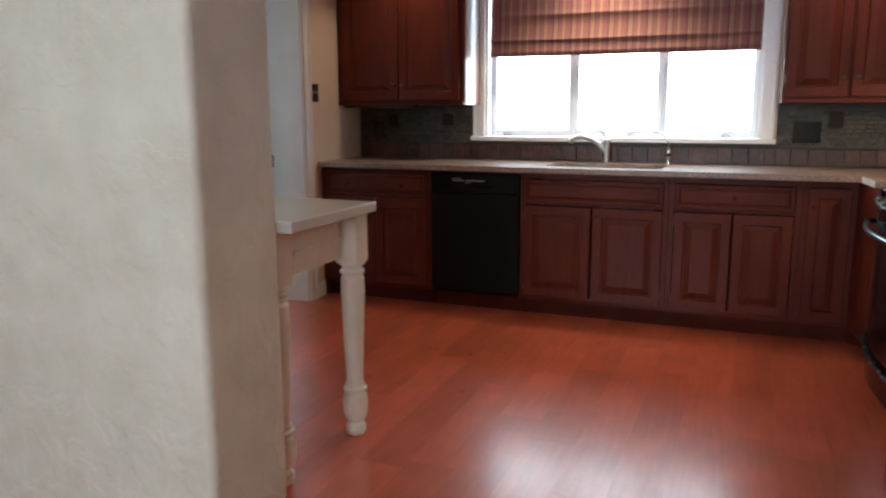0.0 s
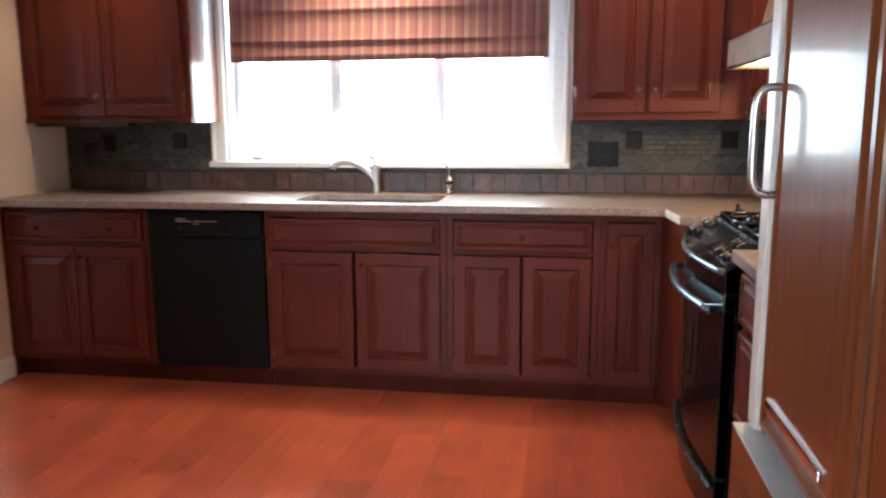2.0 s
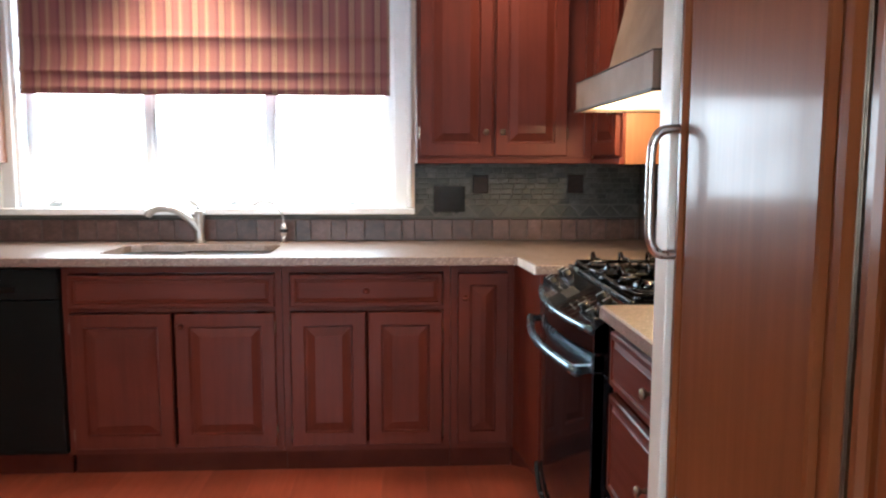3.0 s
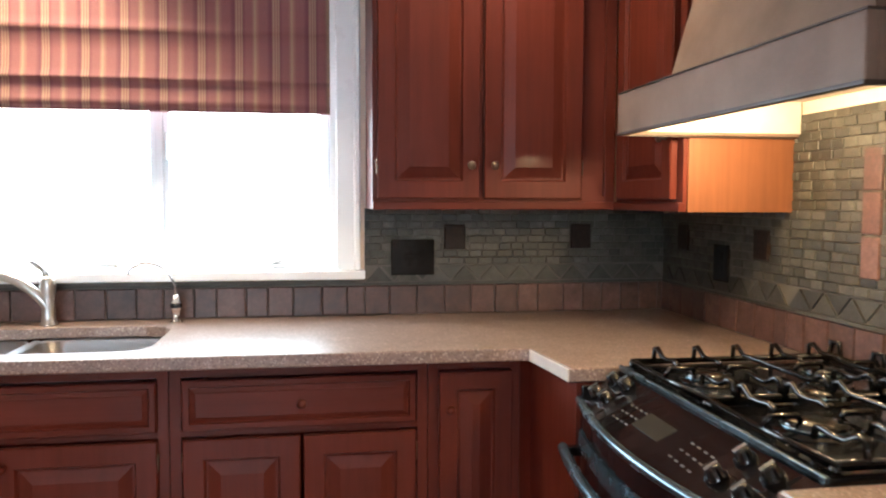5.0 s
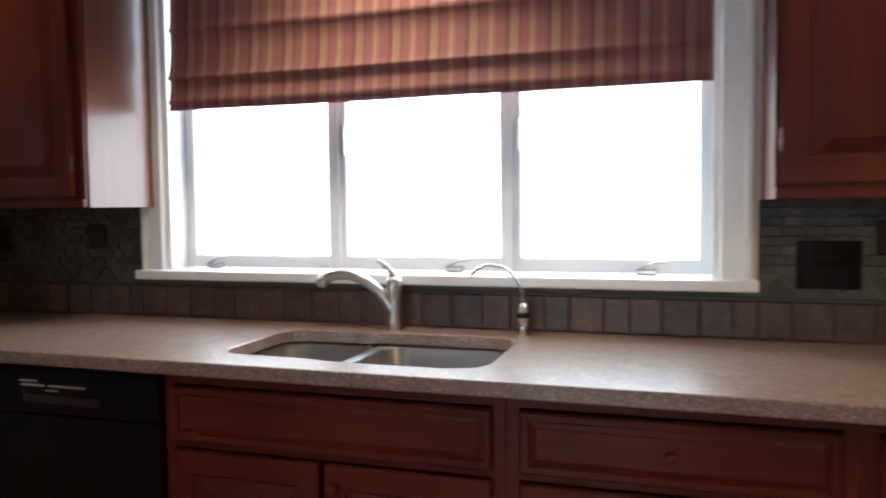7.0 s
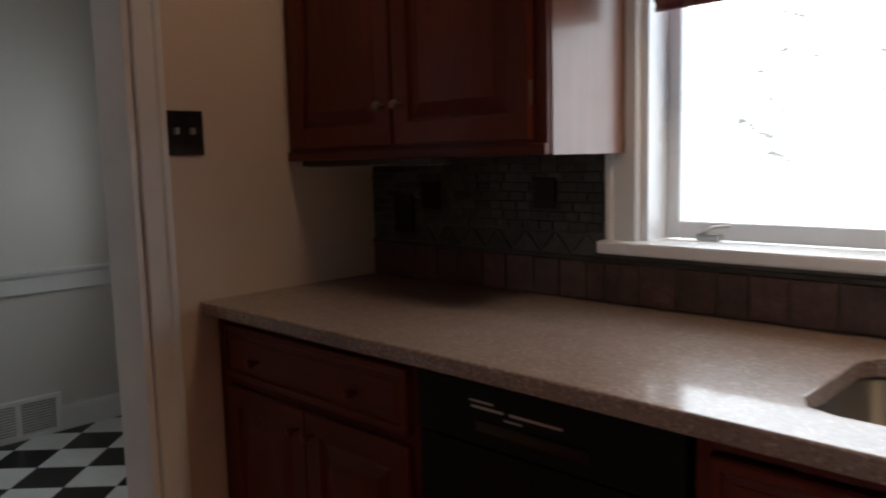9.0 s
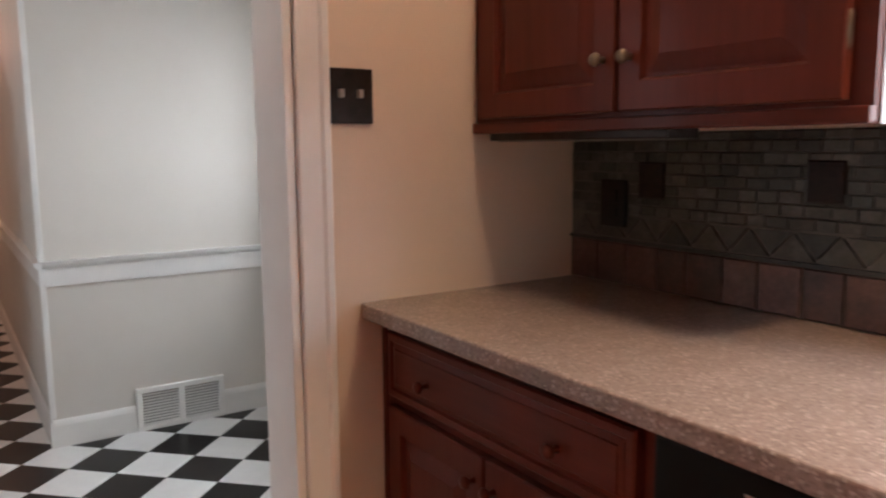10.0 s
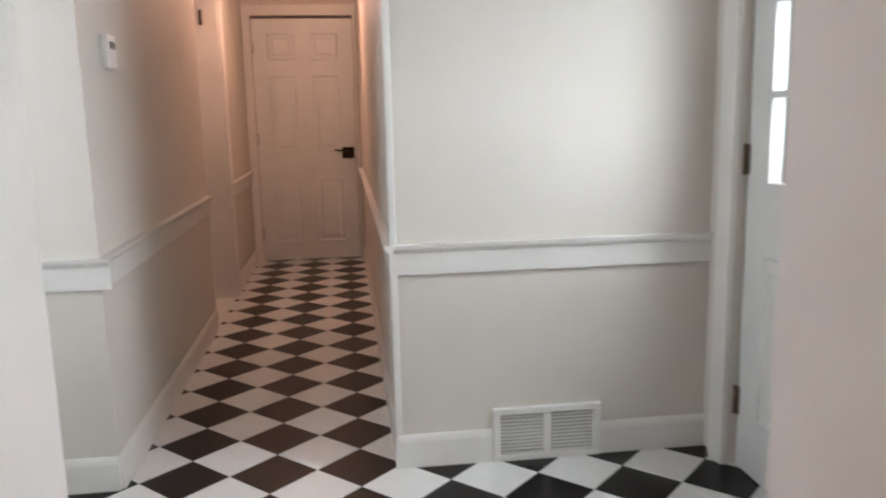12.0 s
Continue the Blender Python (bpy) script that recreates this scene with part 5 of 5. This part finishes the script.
def planks():
    rng = random.Random(4)
    root = bpy.data.objects["floor"]
    width, lengths = 0.185, (0.9, 1.35, 1.8)
    kinds = {l: mesh_of("plank", chamfered(width - 0.0003, l - 0.0003, 0.015, 0.0003), PLANK) for l in lengths}
    x = -0.19 + width / 2
    while x < RIGHT + 0.05:
        y = 0.05 - rng.random() * 0.5
        while y > -5.6:
            l = rng.choice(lengths)
            shared("plank", kinds[l], root, (x, y - l / 2, 0.0))
            y -= l
        x += width
    far = mesh_of("plank", chamfered(4.3, 1.6, 0.012, 0.001), PLANK)
    shared("plank", far, root, (2.0, -6.35, -0.002))


planks()


def hall_tiles():
    root = bpy.data.objects["hall_floor"]
    s = 0.318 / math.sqrt(2)
    d = 0.318
    me = {0: mesh_of("tile", chamfered(s - 0.001, s - 0.001, 0.006, 0.0008), TILE_BLACK), 1: mesh_of("tile", chamfered(s - 0.001, s - 0.001, 0.006, 0.0008), TILE_WHITE)}
    cx, cy = -2.008 - d / 2, -1.245            # centre of one black tile
    for i in range(-30, 12):
        for j in range(-16, 16):
            if (i + j) % 2:
                continue
            x, y = cx + i * d / 2, cy + j * d / 2
            corridor = -6.6 < x < -2.1 and -2.2 < y < -1.0
            room = -2.25 < x < -0.16 and -2.85 < y < 0.2
            if corridor or room:
                shared("tile", me[0 if j % 2 == 0 else 1], root, (x, y, -0.012), 45)


hall_tiles()


def tile_slab(bm, x0, z0, x1, z1, y, c=0.003):
    """One wall tile facing -y at depth y, with eased edges."""
    loops = []
    for inset, yy in ((0, -0.001), (0, y + c), (c, y)):
        loops.append([bm.verts.new(p) for p in ((x0 + inset, yy, z0 + inset), (x1 - inset, yy, z0 + inset), (x1 - inset, yy, z1 - inset), (x0 + inset, yy, z1 - inset))])
    for a, b in zip(loops, loops[1:]):
        for k in range(4):
            bm.faces.new((a[k], a[(k + 1) % 4], b[(k + 1) % 4], b[k]))
    bm.faces.new(loops[-1])


def splashback(name, place, turn, spans, accents, label, singles, inlays=()):
    """Slate splashback in local xz: red tiles, a thin line, triangles, then small bricks round dark accents."""
    rng = random.Random(len(name) * 7 + int(turn))
    ob = thing(name, place, label, "splashback", turn, kind="structure")
    board = bmesh.new()
    for x0, x1, zt in spans:
        add_box(board, x0, -0.004, TOP, x1, 0, zt)
    part("grout_bed", board, SPLASH_GROUT, ob)
    rest, left = bmesh.new(), singles
    for x0, x1, zt in spans:
        x = x0
        while x < x1 - 0.02:
            w = min(rng.choice((0.075, 0.088, 0.1, 0.1)), x1 - x)
            bm = bmesh.new()
            tile_slab(bm, x + 0.0015, TOP + 0.002, x + w - 0.0015, TOP + 0.106, -0.009 - rng.random() * 0.002)
            part("tile", bm, RED_SLATE, ob)
            x += w
        bm = bmesh.new()
        add_box(bm, x0, -0.013, TOP + 0.108, x1, -0.002, TOP + 0.117)
        part("pencil_tile", bm, SLATE, ob)
        if zt < TOP + 0.16:
            continue
        n = max(1, round((x1 - x0) / 0.1))
        step, zb, zh = (x1 - x0) / n, TOP + 0.119, 0.058
        for k in range(n):
            a = x0 + k * step
            for tri, mat in ((((a, zb), (a + step, zb), (a + step / 2, zb + zh)), SLATE), (((a + step / 2 + 0.003, zb + zh), (a + step + 0.001, zb + 0.004), (a + step * 1.5 - 0.003, zb + zh)), SLATE)):
                if tri[2][0] > x1:
                    continue
                mid = (sum(p[0] for p in tri) / 3, sum(p[1] for p in tri) / 3)
                bm = bmesh.new()
                lo = [bm.verts.new((mid[0] + (px - mid[0]) * 0.93, -0.001, mid[1] + (pz - mid[1]) * 0.93)) for px, pz in tri]
                hi = [bm.verts.new((mid[0] + (px - mid[0]) * 0.9, -0.0085, mid[1] + (pz - mid[1]) * 0.9)) for px, pz in tri]
                for q in range(3):
                    bm.faces.new((lo[q], lo[(q + 1) % 3], hi[(q + 1) % 3], hi[q]))
                bm.faces.new(hi)
                part("triangle_tile", bm, mat, ob)
        z, row = TOP + 0.18, 0
        while z < zt - 0.008:
            h = min(0.0262, zt - z)
            x = x0 - (0.026 if row % 2 else 0.0)
            while x < x1 - 0.004:
                w = rng.choice((0.045, 0.052, 0.058))
                a, b = max(x, x0) + 0.001, min(x + w, x1) - 0.001
                pieces = [(a, b)]
                for ax, az, aw, ah in (*accents, *inlays):
                    if z + h < az + ah / 2 + 0.002 and z > az - ah / 2 - 0.002:
                        lo, hi = ax - aw / 2 - 0.0005, ax + aw / 2 + 0.0005
                        pieces = [p for c, d in pieces for p in ((c, min(d, lo)), (max(c, hi), d)) if p[1] - p[0] > 0.006]
                for c, d in pieces:
                    if d - c < 0.006:
                        continue
                    deep = -0.007 - rng.random() * 0.003
                    if left:
                        bm = bmesh.new()
                        tile_slab(bm, c, z + 0.001, d, z + h - 0.001, deep, 0.002)
                        part("brick_tile", bm, SLATE, ob)
                        left -= 1
                    else:
                        tile_slab(rest, c, z + 0.001, d, z + h - 0.001, deep, 0.002)
                x += w
            z += h
            row += 1
    for ax, az, aw, ah in accents:
        bm = bmesh.new()
        tile_slab(bm, ax - aw / 2 + 0.002, az - ah / 2 + 0.002, ax + aw / 2 - 0.002, az + ah / 2 - 0.002, -0.0135, 0.004)
        part("accent_tile", bm, ACCENT, ob, "dark bronze accent tile")
    for ax, az, aw, ah in inlays:
        bm = bmesh.new()
        tile_slab(bm, ax - aw / 2 + 0.0015, az - ah / 2 + 0.0015, ax + aw / 2 - 0.0015, az + ah / 2 - 0.0015, -0.0115, 0.003)
        part("border_tile", bm, RED_SLATE, ob, "rose-brown slate border tile")
    if len(rest.verts):
        tagged(part("brick_tiles", rest, SLATE, ob), kind="stuff")
    else:
        rest.free()


ACC = 0.082
splashback("splashback_north", (0, 0, 0), 0, [(0.0, 0.905, UP), (0.905, 2.92, TOP + 0.143), (2.92, RIGHT, UP)],
           [(0.277, 1.22, ACC, 0.092), (0.715, 1.232, ACC, 0.088), (3.246, 1.232, ACC, 0.094), (3.724, 1.233, ACC, 0.094), (3.092, 1.16, 0.15, 0.12), (0.163, 1.16, 0.08, 0.11)],
           "slate tile splashback under the window", 300)
splashback("splashback_east", (RIGHT, 0, 0), -90, [(0.0, 0.8, UP), (0.8, 1.74, 1.6), (1.74, 2.53, UP)],
           [(0.175, 1.235, ACC, 0.094), (0.665, 1.235, ACC, 0.094), (1.247, 1.337, 0.11, 0.105), (1.36, 1.337, 0.11, 0.105), (1.473, 1.337, 0.11, 0.105), (0.45, 1.165, 0.08, 0.115)],
           "slate tile splashback behind the range", 220,
           [(x, 1.23 + 0.1065 * k, 0.066, 0.105) for x in (1.117, 1.603) for k in range(3)])
